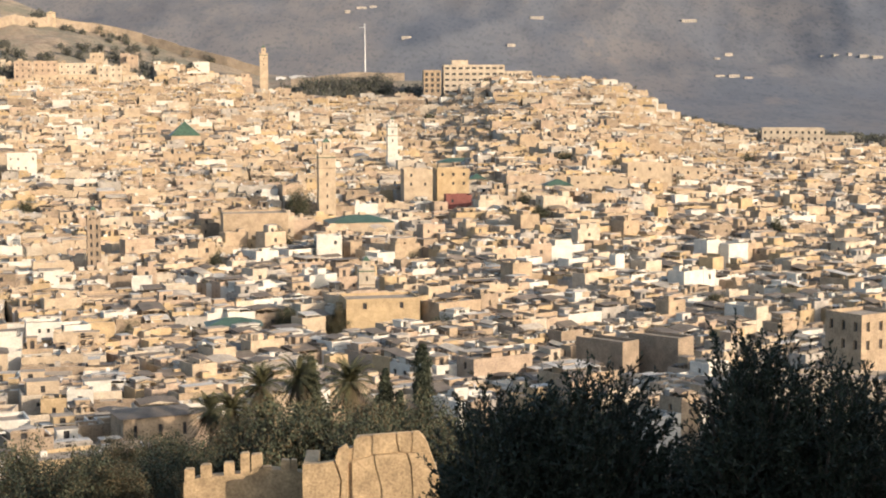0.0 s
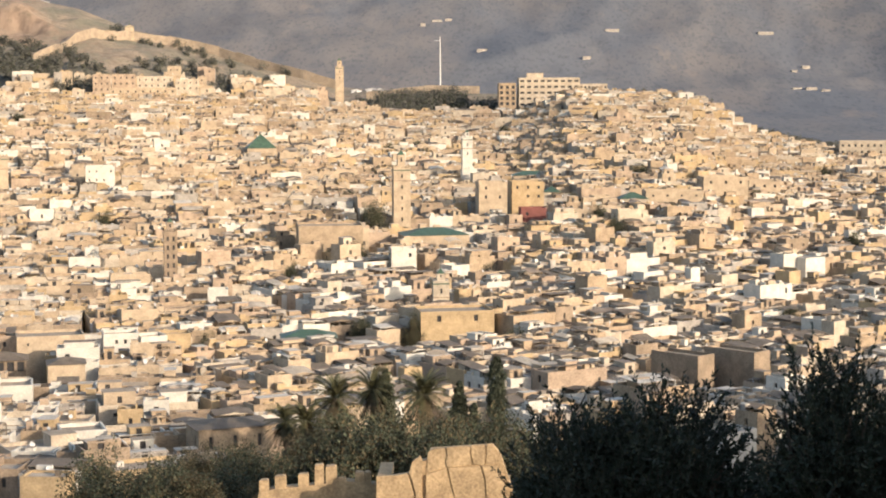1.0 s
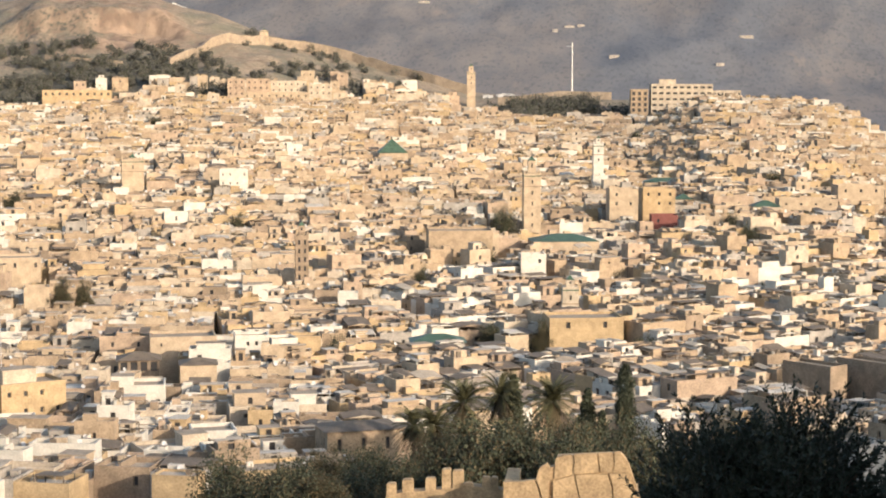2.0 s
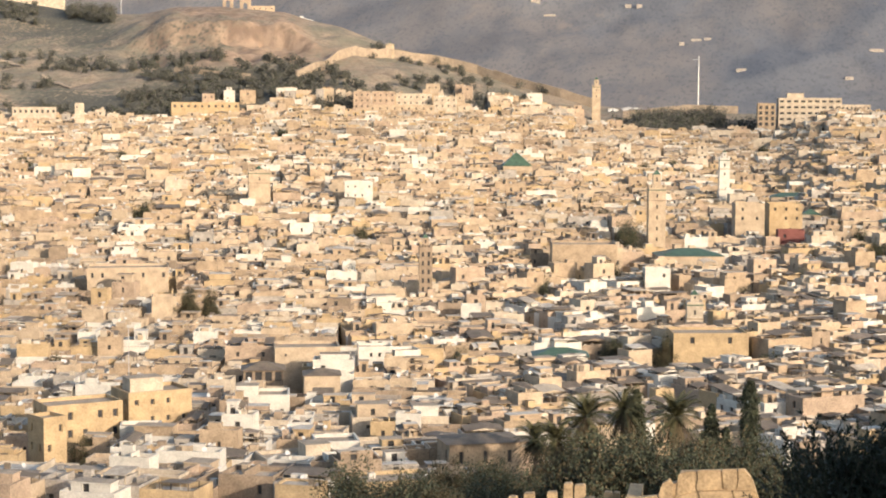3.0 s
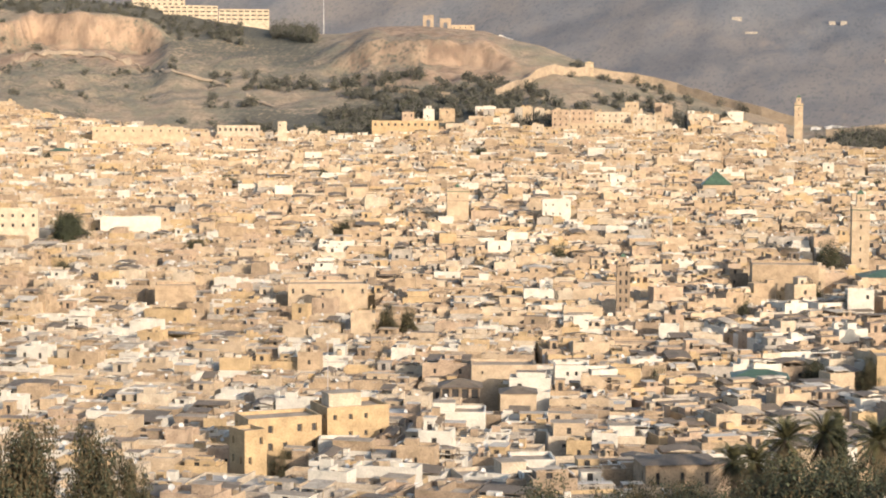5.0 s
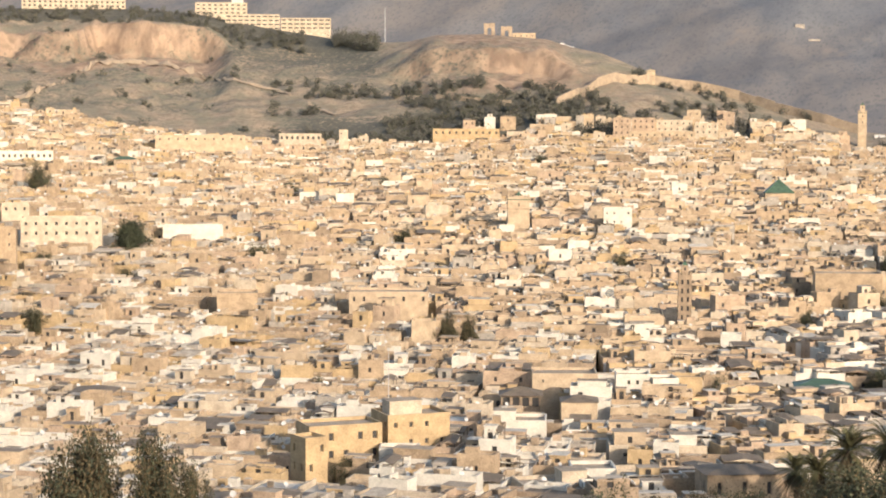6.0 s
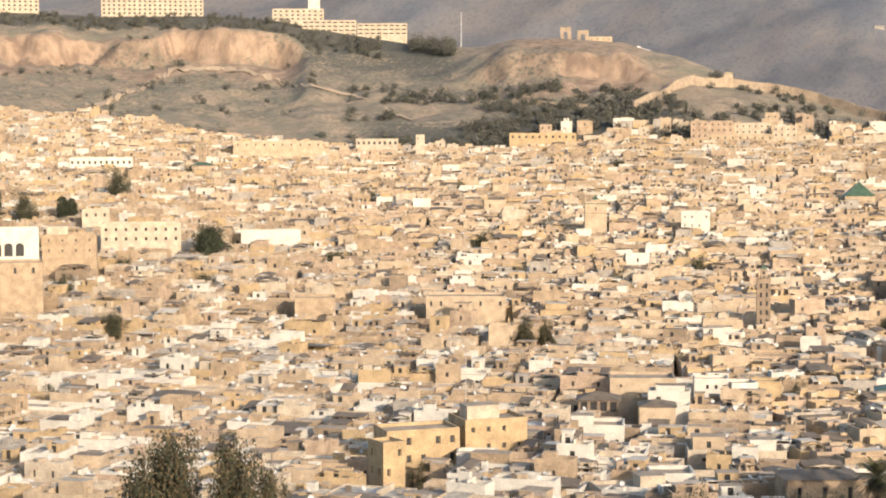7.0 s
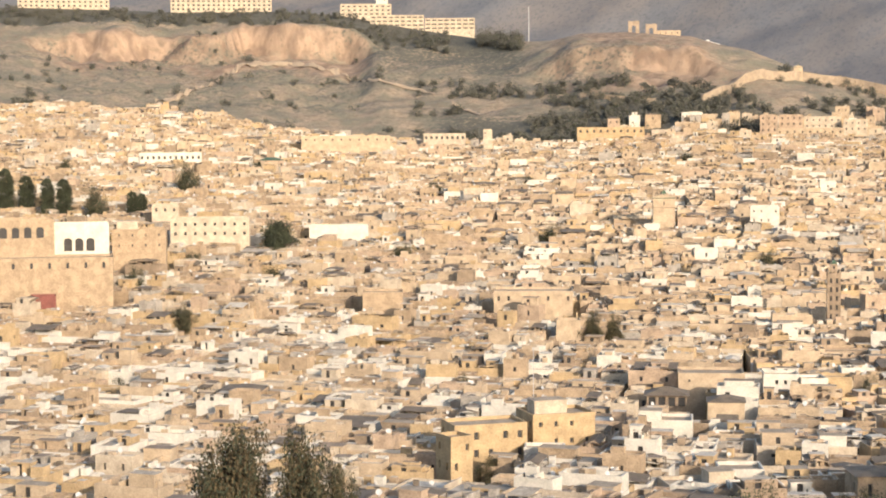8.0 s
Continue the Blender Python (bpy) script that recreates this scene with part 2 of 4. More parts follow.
def build_ground():
    rings = [0, 2, 4, 6, 9, 12, 16, 21, 27, 34, 42, 52, 64, 78, 94, 110, 130, 150, 175, 200, 230, 260, 300, 350, 400]
    rings += list(range(440, 880, 40)) + list(range(880, 1500, 5)) + list(range(1500, 2200, 20)) + list(range(2200, 4990, 30))
    azs = list(range(-180, -30, 6)) + [-30 + 0.2 * i for i in range(370)] + list(range(44, 180, 6))
    verts, faces, cover = [], [], []
    for d in rings:
        for a in azs:
            x, y = -math.sin(radians(a)) * d, math.cos(radians(a)) * d
            verts.append((x, y, ground_z(x, y)))
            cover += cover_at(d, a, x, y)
    k = len(azs)
    for i in range(len(rings) - 1):
        for j in range(k):
            faces.append((i * k + j, (i + 1) * k + j, (i + 1) * k + (j + 1) % k, i * k + (j + 1) % k))
    me = raw_mesh("ground", verts, faces, [GROUND], [0] * len(faces), True)
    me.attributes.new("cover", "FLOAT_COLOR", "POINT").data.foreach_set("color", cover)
    return me


tagged(new("ground", build_ground()), "earth and dry grass valley rising to scrub mountains coloured for haze", "ground", kind="structure")


# ---- building blocks ----
class Solid:
    """Collects faces with material slots for one mesh."""

    def __init__(self, mats):
        self.v, self.f, self.s, self.mats, self.arched = [], [], [], list(mats), False

    def quad(self, pts, slot=0):
        k = len(self.v)
        self.v += [tuple(p) for p in pts]
        self.f.append(tuple(range(k, k + len(pts))))
        self.s.append(slot)

    def box(self, x0, y0, z0, x1, y1, z1, slot=0, m=None, top=None):
        p = [(x0, y0, z0), (x1, y0, z0), (x1, y1, z0), (x0, y1, z0), (x0, y0, z1), (x1, y0, z1), (x1, y1, z1), (x0, y1, z1)]
        if m is not None:
            p = [m @ Vector(c) for c in p]
        for q, t in (((0, 1, 5, 4), slot), ((1, 2, 6, 5), slot), ((2, 3, 7, 6), slot), ((3, 0, 4, 7), slot), ((4, 5, 6, 7), slot if top is None else top), ((3, 2, 1, 0), slot)):
            self.quad([p[i] for i in q], t)

    def wall(self, a, b, z0, z1, holes, slot, pane, depth=0.25, m=None, sink=None):
        """An upright face from a to b, its outside on the right hand, with recessed openings (u0, u1, v0, v1) in metres."""
        ax, ay, bx, by = a[0], a[1], b[0], b[1]
        length = math.hypot(bx - ax, by - ay)
        ux, uy = (bx - ax) / length, (by - ay) / length
        nx, ny = uy, -ux

        def at(u, v, inset=0.0):
            p = Vector((ax + ux * u - nx * inset, ay + uy * u - ny * inset, z0 + v))
            return m @ p if m is not None else p

        us = sorted({0.0, length, *(h[0] for h in holes), *(h[1] for h in holes)})
        vs = sorted({0.0, z1 - z0, *(h[2] for h in holes), *(h[3] for h in holes)})
        if not holes:
            us, vs = [0.0, length], [0.0, z1 - z0]
        for i in range(len(us) - 1):
            for j in range(len(vs) - 1):
                cu, cv = (us[i] + us[i + 1]) / 2, (vs[j] + vs[j + 1]) / 2
                if any(h[0] < cu < h[1] and h[2] < cv < h[3] for h in holes):
                    continue
                self.quad([at(us[i], vs[j]), at(us[i + 1], vs[j]), at(us[i + 1], vs[j + 1]), at(us[i], vs[j + 1])], slot)
        for u0, u1, v0, v1 in holes:
            c = [(u0, v0), (u1, v0), (u1, v1), (u0, v1)]
            for k in range(4):
                p, q = c[k], c[(k + 1) % 4]
                self.quad([at(*p), at(*p, depth), at(*q, depth), at(*q)][::-1], slot)
            if self.arched:                        # spandrels that round the head
                r, um = (u1 - u0) / 2, (u0 + u1) / 2
                for g in (-1, 1):
                    arc = [at(um + g * r * math.cos(q), v1 - r + r * math.sin(q), 0.03) for q in (0, 0.3, 0.6, 0.9, 1.2, 1.57)]
                    self.quad([at(um + g * r, v1, 0.03)] + (arc if g < 0 else arc[::-1]), slot)
            if sink is None:
                self.quad([at(u0, v0, depth), at(u1, v0, depth), at(u1, v1, depth), at(u0, v1, depth)], pane)
            else:                                  # a window of its own: frame and pane
                t = min(0.09, (u1 - u0) * 0.12)
                w = sink("window")
                sink("pane").quad([at(u0 + t, v0 + t, depth), at(u1 - t, v0 + t, depth), at(u1 - t, v1 - t, depth), at(u0 + t, v1 - t, depth)], pane)
                o, n = [(u0, v0), (u1, v0), (u1, v1), (u0, v1)], [(u0 + t, v0 + t), (u1 - t, v0 + t), (u1 - t, v1 - t), (u0 + t, v1 - t)]
                for k in range(4):
                    p, q, c, e = o[k], o[(k + 1) % 4], n[(k + 1) % 4], n[k]
                    w.quad([at(*p, depth - 0.06), at(*q, depth - 0.06), at(*c, depth - 0.06), at(*e, depth - 0.06)], slot)
                    w.quad([at(*e, depth - 0.06), at(*c, depth - 0.06), at(*c, depth), at(*e, depth)], slot)

    def mesh(self, name):
        return raw_mesh(name, self.v, self.f, self.mats, self.s)


def attach(made, thing):
    """Links the collected parts under their thing; a pane belongs to the window before it."""
    last = None
    for kind, q in made:
        ob = part(kind, q.mesh(kind), last if kind == "pane" else thing)
        last = ob if kind == "window" else last


def part(name, data, parent, label="", m=None):
    ob = new(name, data)
    ob.parent = parent
    if m is not None:
        ob.matrix_basis = m
    if label:
        ob["label"] = label
    return ob


TEAL = material("teal_paint", (0.16, 0.40, 0.36), rough=0.6)
RED = material("red_wash", (0.22, 0.085, 0.07), vary=0.3)
TOWN = PLASTER + ROOF + [CANOPY, GLASS, DISH, GREEN, TEAL, RED]
S_ROOF, S_CANOPY, S_GLASS, S_DISH, S_GREEN = 8, 12, 13, 14, 15


def flat_house(get, m, w, d, h, rng, wall, roof, sheet=0.2, sink=None):
    """A flat-roofed house: walls with recessed openings, a parapet, a sunken roof and what is built on it. Local origin: the middle of its base. get(name) gives the Solid for a part."""
    x0, x1, y0, y1 = -w / 2, w / 2, -d / 2, d / 2
    base = -8.0
    s = get("wall")
    corners = [(x0, y0), (x1, y0), (x1, y1), (x0, y1)]
    for k in range(4):
        a, b = corners[k], corners[(k + 1) % 4]
        length = math.hypot(b[0] - a[0], b[1] - a[1])
        holes = []
        if k != 2 and length > 4 and rng.random() < 0.7:
            count = rng.randint(1, max(1, int(length / 3)))
            ww, hh = rng.uniform(0.55, 1.0), rng.uniform(0.8, 1.4)
            rows = [h - rng.uniform(2.2, 3.0)]
            if h > 7 and rng.random() < 0.4:
                rows.append(rows[0] - 3.0)
            for v in rows:
                for i in range(count):
                    if rng.random() < 0.75:
                        u = length * (i + 0.5) / count
                        holes.append((u - ww / 2, u + ww / 2, v - base, v - base + hh))
        s.wall(a, b, base, h, holes, wall, S_GLASS, 0.3, m, sink)
    t, drop = 0.28, rng.uniform(0.3, 1.0)
    inner = [(x0 + t, y0 + t), (x1 - t, y0 + t), (x1 - t, y1 - t), (x0 + t, y1 - t)]
    for k in range(4):
        a, b, c, e = corners[k], corners[(k + 1) % 4], inner[(k + 1) % 4], inner[k]
        s.quad([m @ Vector((*p, h)) for p in (a, b, c, e)], wall)
        s.quad([m @ Vector(p) for p in ((*e, h), (*c, h), (*c, h - drop), (*e, h - drop))], wall)
    get("roof").quad([m @ Vector((*p, h - drop)) for p in inner], S_ROOF + roof)
    z = h - drop
    if rng.random() < 0.42 and min(w, d) > 4.2:    # stair head
        bw, bd, bh = rng.uniform(1.8, min(6.5, w - 1.6)), rng.uniform(1.8, min(4.0, d - 1.6)), rng.uniform(1.2, 2.3)
        bx, by = rng.uniform(x0 + 0.5, x1 - bw - 0.5), rng.uniform(y0 + 0.5 + (d - bd - 1) * 0.4, y1 - bd - 0.5)
        cs = [(bx, by), (bx + bw, by), (bx + bw, by + bd), (bx, by + bd)]
        tone = wall if rng.random() < 0.6 else rng.choices(range(8), WEIGHT)[0]
        p = get("stair_head")
        for k in range(4):
            hole = [(bw * 0.3, bw * 0.3 + 0.9, 0.05, 1.7)] if k == 0 and rng.random() < 0.7 else []
            p.wall(cs[k], cs[(k + 1) % 4], z, z + bh, hole, tone, S_GLASS, 0.25, m)
        p.box(bx - 0.15, by - 0.15, z + bh, bx + bw + 0.15, by + bd + 0.15, z + bh + 0.18, tone, m, S_ROOF + rng.randint(0, 3))
    for extra in range(rng.choice((0, 0, 1, 1, 2))):  # low huts, pens and ledges
        bw, bd, bh = rng.uniform(0.9, w * 0.4), rng.uniform(0.9, d * 0.4), rng.uniform(0.5, 1.9)
        bx, by = rng.uniform(x0 + 0.1, x1 - bw - 0.1), rng.uniform(y0 + 0.1, y1 - bd - 0.1)
        get("hut").box(bx, by, z, bx + bw, by + bd, z + bh, wall if rng.random() < 0.5 else rng.choices(range(8), WEIGHT)[0], m, S_ROOF + rng.randint(0, 3))
    if rng.random() < sheet and min(w, d) > 4:     # sheet roof over the court, on posts
        cw, cd = rng.uniform(0.45, 0.92) * w, rng.uniform(0.5, 0.9) * d
        cx, cy, cz = rng.uniform(x0 + 0.2, x1 - cw - 0.2), rng.uniform(y0 + 0.2, y1 - cd - 0.2), h + rng.uniform(0.1, 0.9)
        tilt = rng.uniform(-0.5, 0.9)
        tone = S_CANOPY if rng.random() < 0.75 else S_ROOF + rng.randint(0, 3)
        p = get("sheet_roof")
        lo = [(cx, cy, cz), (cx + cw, cy, cz), (cx + cw, cy + cd, cz + tilt), (cx, cy + cd, cz + tilt)]
        mid = [(cx + cw / 2, cy, cz + 0.5), (cx + cw / 2, cy + cd, cz + tilt + 0.5)] if rng.random() < 0.4 else None
        up = [(c[0], c[1], c[2] + 0.12) for c in lo]
        if mid:
            p.quad([m @ Vector(c) for c in (up[0], mid[0], mid[1], up[3])], tone)
            p.quad([m @ Vector(c) for c in (mid[0], up[1], up[2], mid[1])], tone)
            p.quad([m @ Vector(c) for c in (lo[0], lo[1], mid[0])], wall)
        else:
            p.quad([m @ Vector(c) for c in up], tone)
        p.quad([m @ Vector(c) for c in lo[::-1]], tone)
        for k in range(4):
            p.quad([m @ Vector(c) for c in (lo[k], lo[(k + 1) % 4], up[(k + 1) % 4], up[k])], tone)
            p.box(lo[k][0] - 0.08, lo[k][1] - 0.08, z, lo[k][0] + 0.08, lo[k][1] + 0.08, lo[k][2] + 0.02, tone, m)
    if rng.random() < 0.4:                         # low wall across the roof
        u = rng.uniform(0.25, 0.75) * w + x0
        get("roof_wall").box(u, y0 + t, z, u + 0.25, y1 - t, z + rng.uniform(0.6, 1.5), wall, m)
    for i in range(rng.randint(0, 3)):             # tanks and clutter
        c = rng.uniform(0.4, 1.1)
        cx, cy = rng.uniform(x0 + 0.6, x1 - 1.6), rng.uniform(y0 + 0.6, y1 - 1.6)
        get("water_tank").box(cx, cy, z, cx + c, cy + c * 0.8, z + c * rng.uniform(0.7, 1.3), rng.choice((4, 0, S_CANOPY, 3, 7)), m)
    dishes = []
    for i in range(rng.choice((0, 0, 0, 0, 1, 1))):
        dishes.append((rng.uniform(x0 + 0.5, x1 - 0.5), rng.uniform(y0 + 0.5, y1 - 0.5), z, rng.uniform(0.35, 0.5), h + rng.uniform(-0.1, 0.4) - z, rng.uniform(20, 60)))
    return dishes


def add_dish(refl, post, m, cx, cy, z, r, up, turn):
    tilt = m @ pose(cx, cy, z + up, 60, 0, turn)
    ring = [(r * math.cos(k * math.pi / 5), r * math.sin(k * math.pi / 5), r * 0.3) for k in range(10)]
    for k in range(10):
        refl.quad([tilt @ Vector(p) for p in ((0, 0, 0), ring[k], ring[(k + 1) % 10])], S_DISH)
    post.box(cx - 0.04, cy - 0.04, z, cx + 0.04, cy + 0.04, z + up, S_DISH, m)


def empty(name, m):
    ob = new(name)
    ob.matrix_basis = m
    return ob


KEEP = []    # footprints that stay free of the ordinary houses


def block(label, x, y, turn, w, d, top, tone, rows=1, cols=3, ww=0.9, wh=1.2, roof="flat", category="house", name="house", side=1, margin=0.8, cover=0, gap=3.0, eaves=0.0, rise=2.0, holes_from=1.3, arched=False, spread=1.0):
    """A building whose front's middle stands at x, y; turn: of the front; top: the height of its parapet. roof: flat, hip, or sheet."""
    m = pose(x, y, 0, 0, 0, turn)
    mid = m @ Vector((0, d / 2, 0))
    z0 = min(ground_z(*(m @ Vector((a, b, 0))).xy) for a in (-w / 2, w / 2) for b in (0, d)) - 1.5
    KEEP.append((m.inverted(), w / 2 + margin, -margin, d + margin))
    house = tagged(empty(name, m @ pose(0, 0, z0)), label, category)
    hh, made = top - z0, []

    def sink(kind):
        made.append((kind, Solid(TOWN)))
        return made[-1][1]

    s = Solid(TOWN)
    s.arched = arched
    c = [(-w / 2, 0), (w / 2, 0), (w / 2, d), (-w / 2, d)]
    for k in range(4):
        length = w if k % 2 == 0 else d
        n = cols if k % 2 == 0 else max(1, round(cols * d / w))
        holes = []
        if k != 2 and (k == 0 or side):
            for r in range(rows):
                v = hh - holes_from - wh - r * gap
                if v > 0.3:
                    mids = [length * (0.5 + ((i + 0.5) / n - 0.5) * spread) for i in range(n)]
                    holes += [(mids[i] - ww / 2, mids[i] + ww / 2, v, v + wh) for i in range(n)
                              if category != "house" or (i * 7 + r * 5 + k * 3 + int(w * 10)) % 4]
        s.wall(c[k], c[(k + 1) % 4], 0, hh, holes, tone, S_GLASS, 0.3, None, sink)
    r = Solid(TOWN)
    if roof == "flat":
        t, drop = 0.3, 0.6
        n4 = [(-w / 2 + t, t), (w / 2 - t, t), (w / 2 - t, d - t), (-w / 2 + t, d - t)]
        for k in range(4):
            a, b, e, f = c[k], c[(k + 1) % 4], n4[(k + 1) % 4], n4[k]
            s.quad([(*a, hh), (*b, hh), (*e, hh), (*f, hh)], tone)
            s.quad([(*f, hh), (*e, hh), (*e, hh - drop), (*f, hh - drop)], tone)
        r.quad([(*p, hh - drop) for p in n4], cover or S_ROOF)
    else:
        e = eaves
        o = [(-w / 2 - e, -e), (w / 2 + e, -e), (w / 2 + e, d + e), (-w / 2 - e, d + e)]
        run = max(0.0, (max(w, d) - min(w, d)) / 2)
        ridge = [(-run, d / 2), (run, d / 2)] if w >= d else [(0, d / 2 - run), (0, d / 2 + run)]
        p = [(*q, hh) for q in o]
        a, b = (*ridge[0], hh + rise), (*ridge[1], hh + rise)
        cv = cover or S_CANOPY
        if w >= d:
            sides = ([p[0], p[1], b, a], [p[1], p[2], b], [p[2], p[3], a, b], [p[3], p[0], a])
        else:
            sides = ([p[0], p[1], a], [p[1], p[2], b, a], [p[2], p[3], b], [p[3], p[0], a, b])
        for q in sides:
            r.quad(q, cv)
        r.quad(p[::-1], cv)
    part("wall", s.mesh("wall"), house)
    part("roof", r.mesh("roof"), house, "green glazed tile roof" if cover == S_GREEN else "")
    attach(made, house)
    return house


def rooftop(house, x0, y0, z, w, d, h, tone, name="upper_storey", cover=S_ROOF, cols=0):
    """A smaller storey, hut or box on a building's roof, in the building's own metres."""
    s = Solid(TOWN)
    c = [(x0, y0), (x0 + w, y0), (x0 + w, y0 + d), (x0, y0 + d)]
    for k in range(4):
        n = cols if k == 0 else 0
        s.wall(c[k], c[(k + 1) % 4], z, z + h, [(w * (i + 0.5) / n - 0.4, w * (i + 0.5) / n + 0.4, h * 0.25, h * 0.75) for i in range(n)], tone, S_GLASS, 0.25)
    s.box(x0 - 0.12, y0 - 0.12, z + h, x0 + w + 0.12, y0 + d + 0.12, z + h + 0.2, tone, None, cover)
    part(name, s.mesh(name), house)


def minaret(label, x, y, turn, w, top, tone, lantern=0.45, lh=4.0, merlons=True, bands=0, windows=4):
    """A square tower with a crenellated parapet, a lantern and a finial."""
    z0 = ground_z(x, y) - 1
    tower = tagged(empty("minaret", pose(x, y, z0, 0, 0, turn)), label, "minaret")
    KEEP.append((pose(x, y, 0, 0, 0, turn).inverted(), w / 2 + 1.5, -w / 2 - 1.5, w / 2 + 1.5))
    h, made = top - z0, []

    def sink(kind):
        made.append((kind, Solid(TOWN)))
        return made[-1][1]

    s = Solid(TOWN)
    c = [(-w / 2, -w / 2), (w / 2, -w / 2), (w / 2, w / 2), (-w / 2, w / 2)]
    for k in range(4):
        holes = [(w / 2 - 0.3, w / 2 + 0.3, h - 3.2 - 3.4 * i, h - 1.9 - 3.4 * i) for i in range(windows)] if k != 2 else []
        if bands and k != 2:
            holes = [(w * u - 0.35, w * u + 0.35, h - 2.6 - 2.3 * i, h - 1.2 - 2.3 * i) for i in range(bands) for u in (0.28, 0.72)]
        s.wall(c[k], c[(k + 1) % 4], 0, h, holes, tone, S_GLASS, 0.3, None, sink)
    s.quad([(*p, h) for p in c], tone)
    part("shaft", s.mesh("shaft"), tower)
    for z in (h - 0.9, h - 4.2) if not bands else [h - 0.7 - 2.3 * i for i in range(bands + 1)]:
        s = Solid(TOWN)
        s.box(-w / 2 - 0.1, -w / 2 - 0.1, z, w / 2 + 0.1, w / 2 + 0.1, z + 0.3, S_GREEN if not bands and z > h - 2 else 6)
        part("string_course", s.mesh("string_course"), tower)
    if merlons:
        k = Solid(TOWN)
        k.box(-0.22, -0.18, 0, 0.22, 0.18, 0.55, tone), k.box(-0.12, -0.16, 0.55, 0.12, 0.16, 0.8, tone)
        me, n = k.mesh("merlon"), max(3, int(w / 0.85))
        for i in range(n):
            u = -w / 2 + 0.3 + (w - 0.6) * i / (n - 1)
            for px, py in ((u, -w / 2 + 0.2), (u, w / 2 - 0.2), (-w / 2 + 0.2, u), (w / 2 - 0.2, u)):
                part("merlon", me, tower, m=pose(px, py, h))
    l = Solid(TOWN)
    q = w * lantern / 2
    cs = [(-q, -q), (q, -q), (q, q), (-q, q)]
    for k in range(4):
        l.wall(cs[k], cs[(k + 1) % 4], h, h + lh, [(q - 0.25, q + 0.25, lh * 0.45, lh * 0.8)], tone, S_GLASS, 0.2)
    for k in range(4):
        l.quad([(*cs[k], h + lh), (*cs[(k + 1) % 4], h + lh), (0, 0, h + lh + q * 1.3)], S_GREEN)
    part("lantern", l.mesh("lantern"), tower)
    f = Solid(TOWN)
    f.box(-0.06, -0.06, h + lh + q, 0.06, 0.06, h + lh + q + 2.2, S_CANOPY)
    part("finial", f.mesh("finial"), tower)
    attach(made, tower)
    return tower


# ---- landmarks of the town; places in metres from the terrace ----
minaret("tall square sand-coloured minaret with a green tile band", -36.5, 566.5, 10, 5.3, 73.2, 0, windows=5)
minaret("slender banded stone minaret with paired openings", -90.3, 466.0, 14, 3.4, 61.5, 6, bands=5, lantern=0.5, lh=2.4)
minaret("plain whitewashed minaret above the roofs", -19.4, 697.0, 8, 3.9, 78.4, 4, lh=2.2, lantern=0.4, windows=2)
minaret("sand-coloured tower with a small lantern beside the town wall", -101.8, 1037.0, 8, 4.7, 108.4, 0, lantern=0.55, lh=3.6, windows=2)
minaret("thin brown minaret with a green-roofed hall below", -400.6, 735.0, 30, 3.4, 94.5, 6, lh=2.0, windows=2)
minaret("squat pale tower on the lower roofs", -18.6, 435.0, 8, 3.9, 52.2, 3, lh=1.6, lantern=0.5, merlons=False, windows=2)
minaret("crenellated sand-coloured tower house", -178.6, 614.0, 18, 7.6, 74.9, 0, lh=0.6, lantern=0.3, windows=1)

H = block("large cream hotel block with rows of recessed balconies", 17.5, 1000, 4, 33.5, 15, 101.9, 3, rows=5, cols=9, ww=2.5, wh=1.3, gap=3.2, category="hotel", name="hotel", holes_from=1.2)
rooftop(H, -12, 4, 101.9 - H.location.z - 0.6, 9, 6, 3.0, 3)
block("tan hotel wing under construction", -5.5, 998, 4, 9.5, 12, 99.0, 1, rows=4, cols=3, ww=1.8, wh=2.0, category="hotel", name="hotel_wing")
block("low pale hotel annexe with a green roof edge", 43.2, 1039, -2, 16, 10, 98.4, 3, rows=2, cols=7, ww=1.2, wh=1.4, category="building", name="annexe")
H = block("stepped cream apartment house", 91, 883, -4, 22, 12, 78.0, 3, rows=2, cols=7, category="building", name="apartment_house")
block("cream tower house with tall openings", 106.5, 930, -5, 8, 9, 84.0, 4, rows=3, cols=2, ww=1.2, wh=1.6, category="building", name="apartment_house")
block("white stepped villa at the town's edge", 112, 915, -5, 10, 8, 78.5, 4, rows=2, cols=3, category="building", name="villa")
block("long pale yellow school building", 165, 853, -8, 29, 12, 71.4, 3, rows=2, cols=10, ww=1.2, wh=1.4, category="school", name="school")
block("lower white wing of the yellow school", 186, 850, -8, 14, 10, 67.8, 3, rows=1, cols=5, category="school", name="school_wing")
block("green pyramid tiled shrine roof over pale walls", -102.6, 724, 12, 11.3, 11.3, 73.6, 0, rows=0, roof="hip", cover=S_GREEN, rise=5.6, eaves=0.4, category="shrine", name="shrine")
block("wide prayer hall with a green tiled hip roof", -23.4, 529, 14, 19.0, 13, 55.0, 0, rows=0, roof="hip", cover=S_GREEN, rise=1.9, eaves=0.3, category="mosque", name="prayer_hall")
block("long prayer hall with a low green tiled roof", 15.4, 689.5, 4, 34.0, 9, 64.3, 0, rows=0, roof="hip", cover=S_GREEN, rise=1.6, eaves=0.3, category="mosque", name="prayer_hall")
block("cream pavilion with a green pyramid roof", 38.5, 598, 6, 9.3, 8, 61.2, 3, rows=0, roof="hip", cover=S_GREEN, rise=2.0, eaves=0.3, category="mosque", name="pavilion")
block("small green pyramid roof among cream walls", 12.0, 622, 6, 6.0, 6, 62.0, 3, rows=0, roof="hip", cover=S_GREEN, rise=1.8, eaves=0.3, category="mosque", name="pavilion")
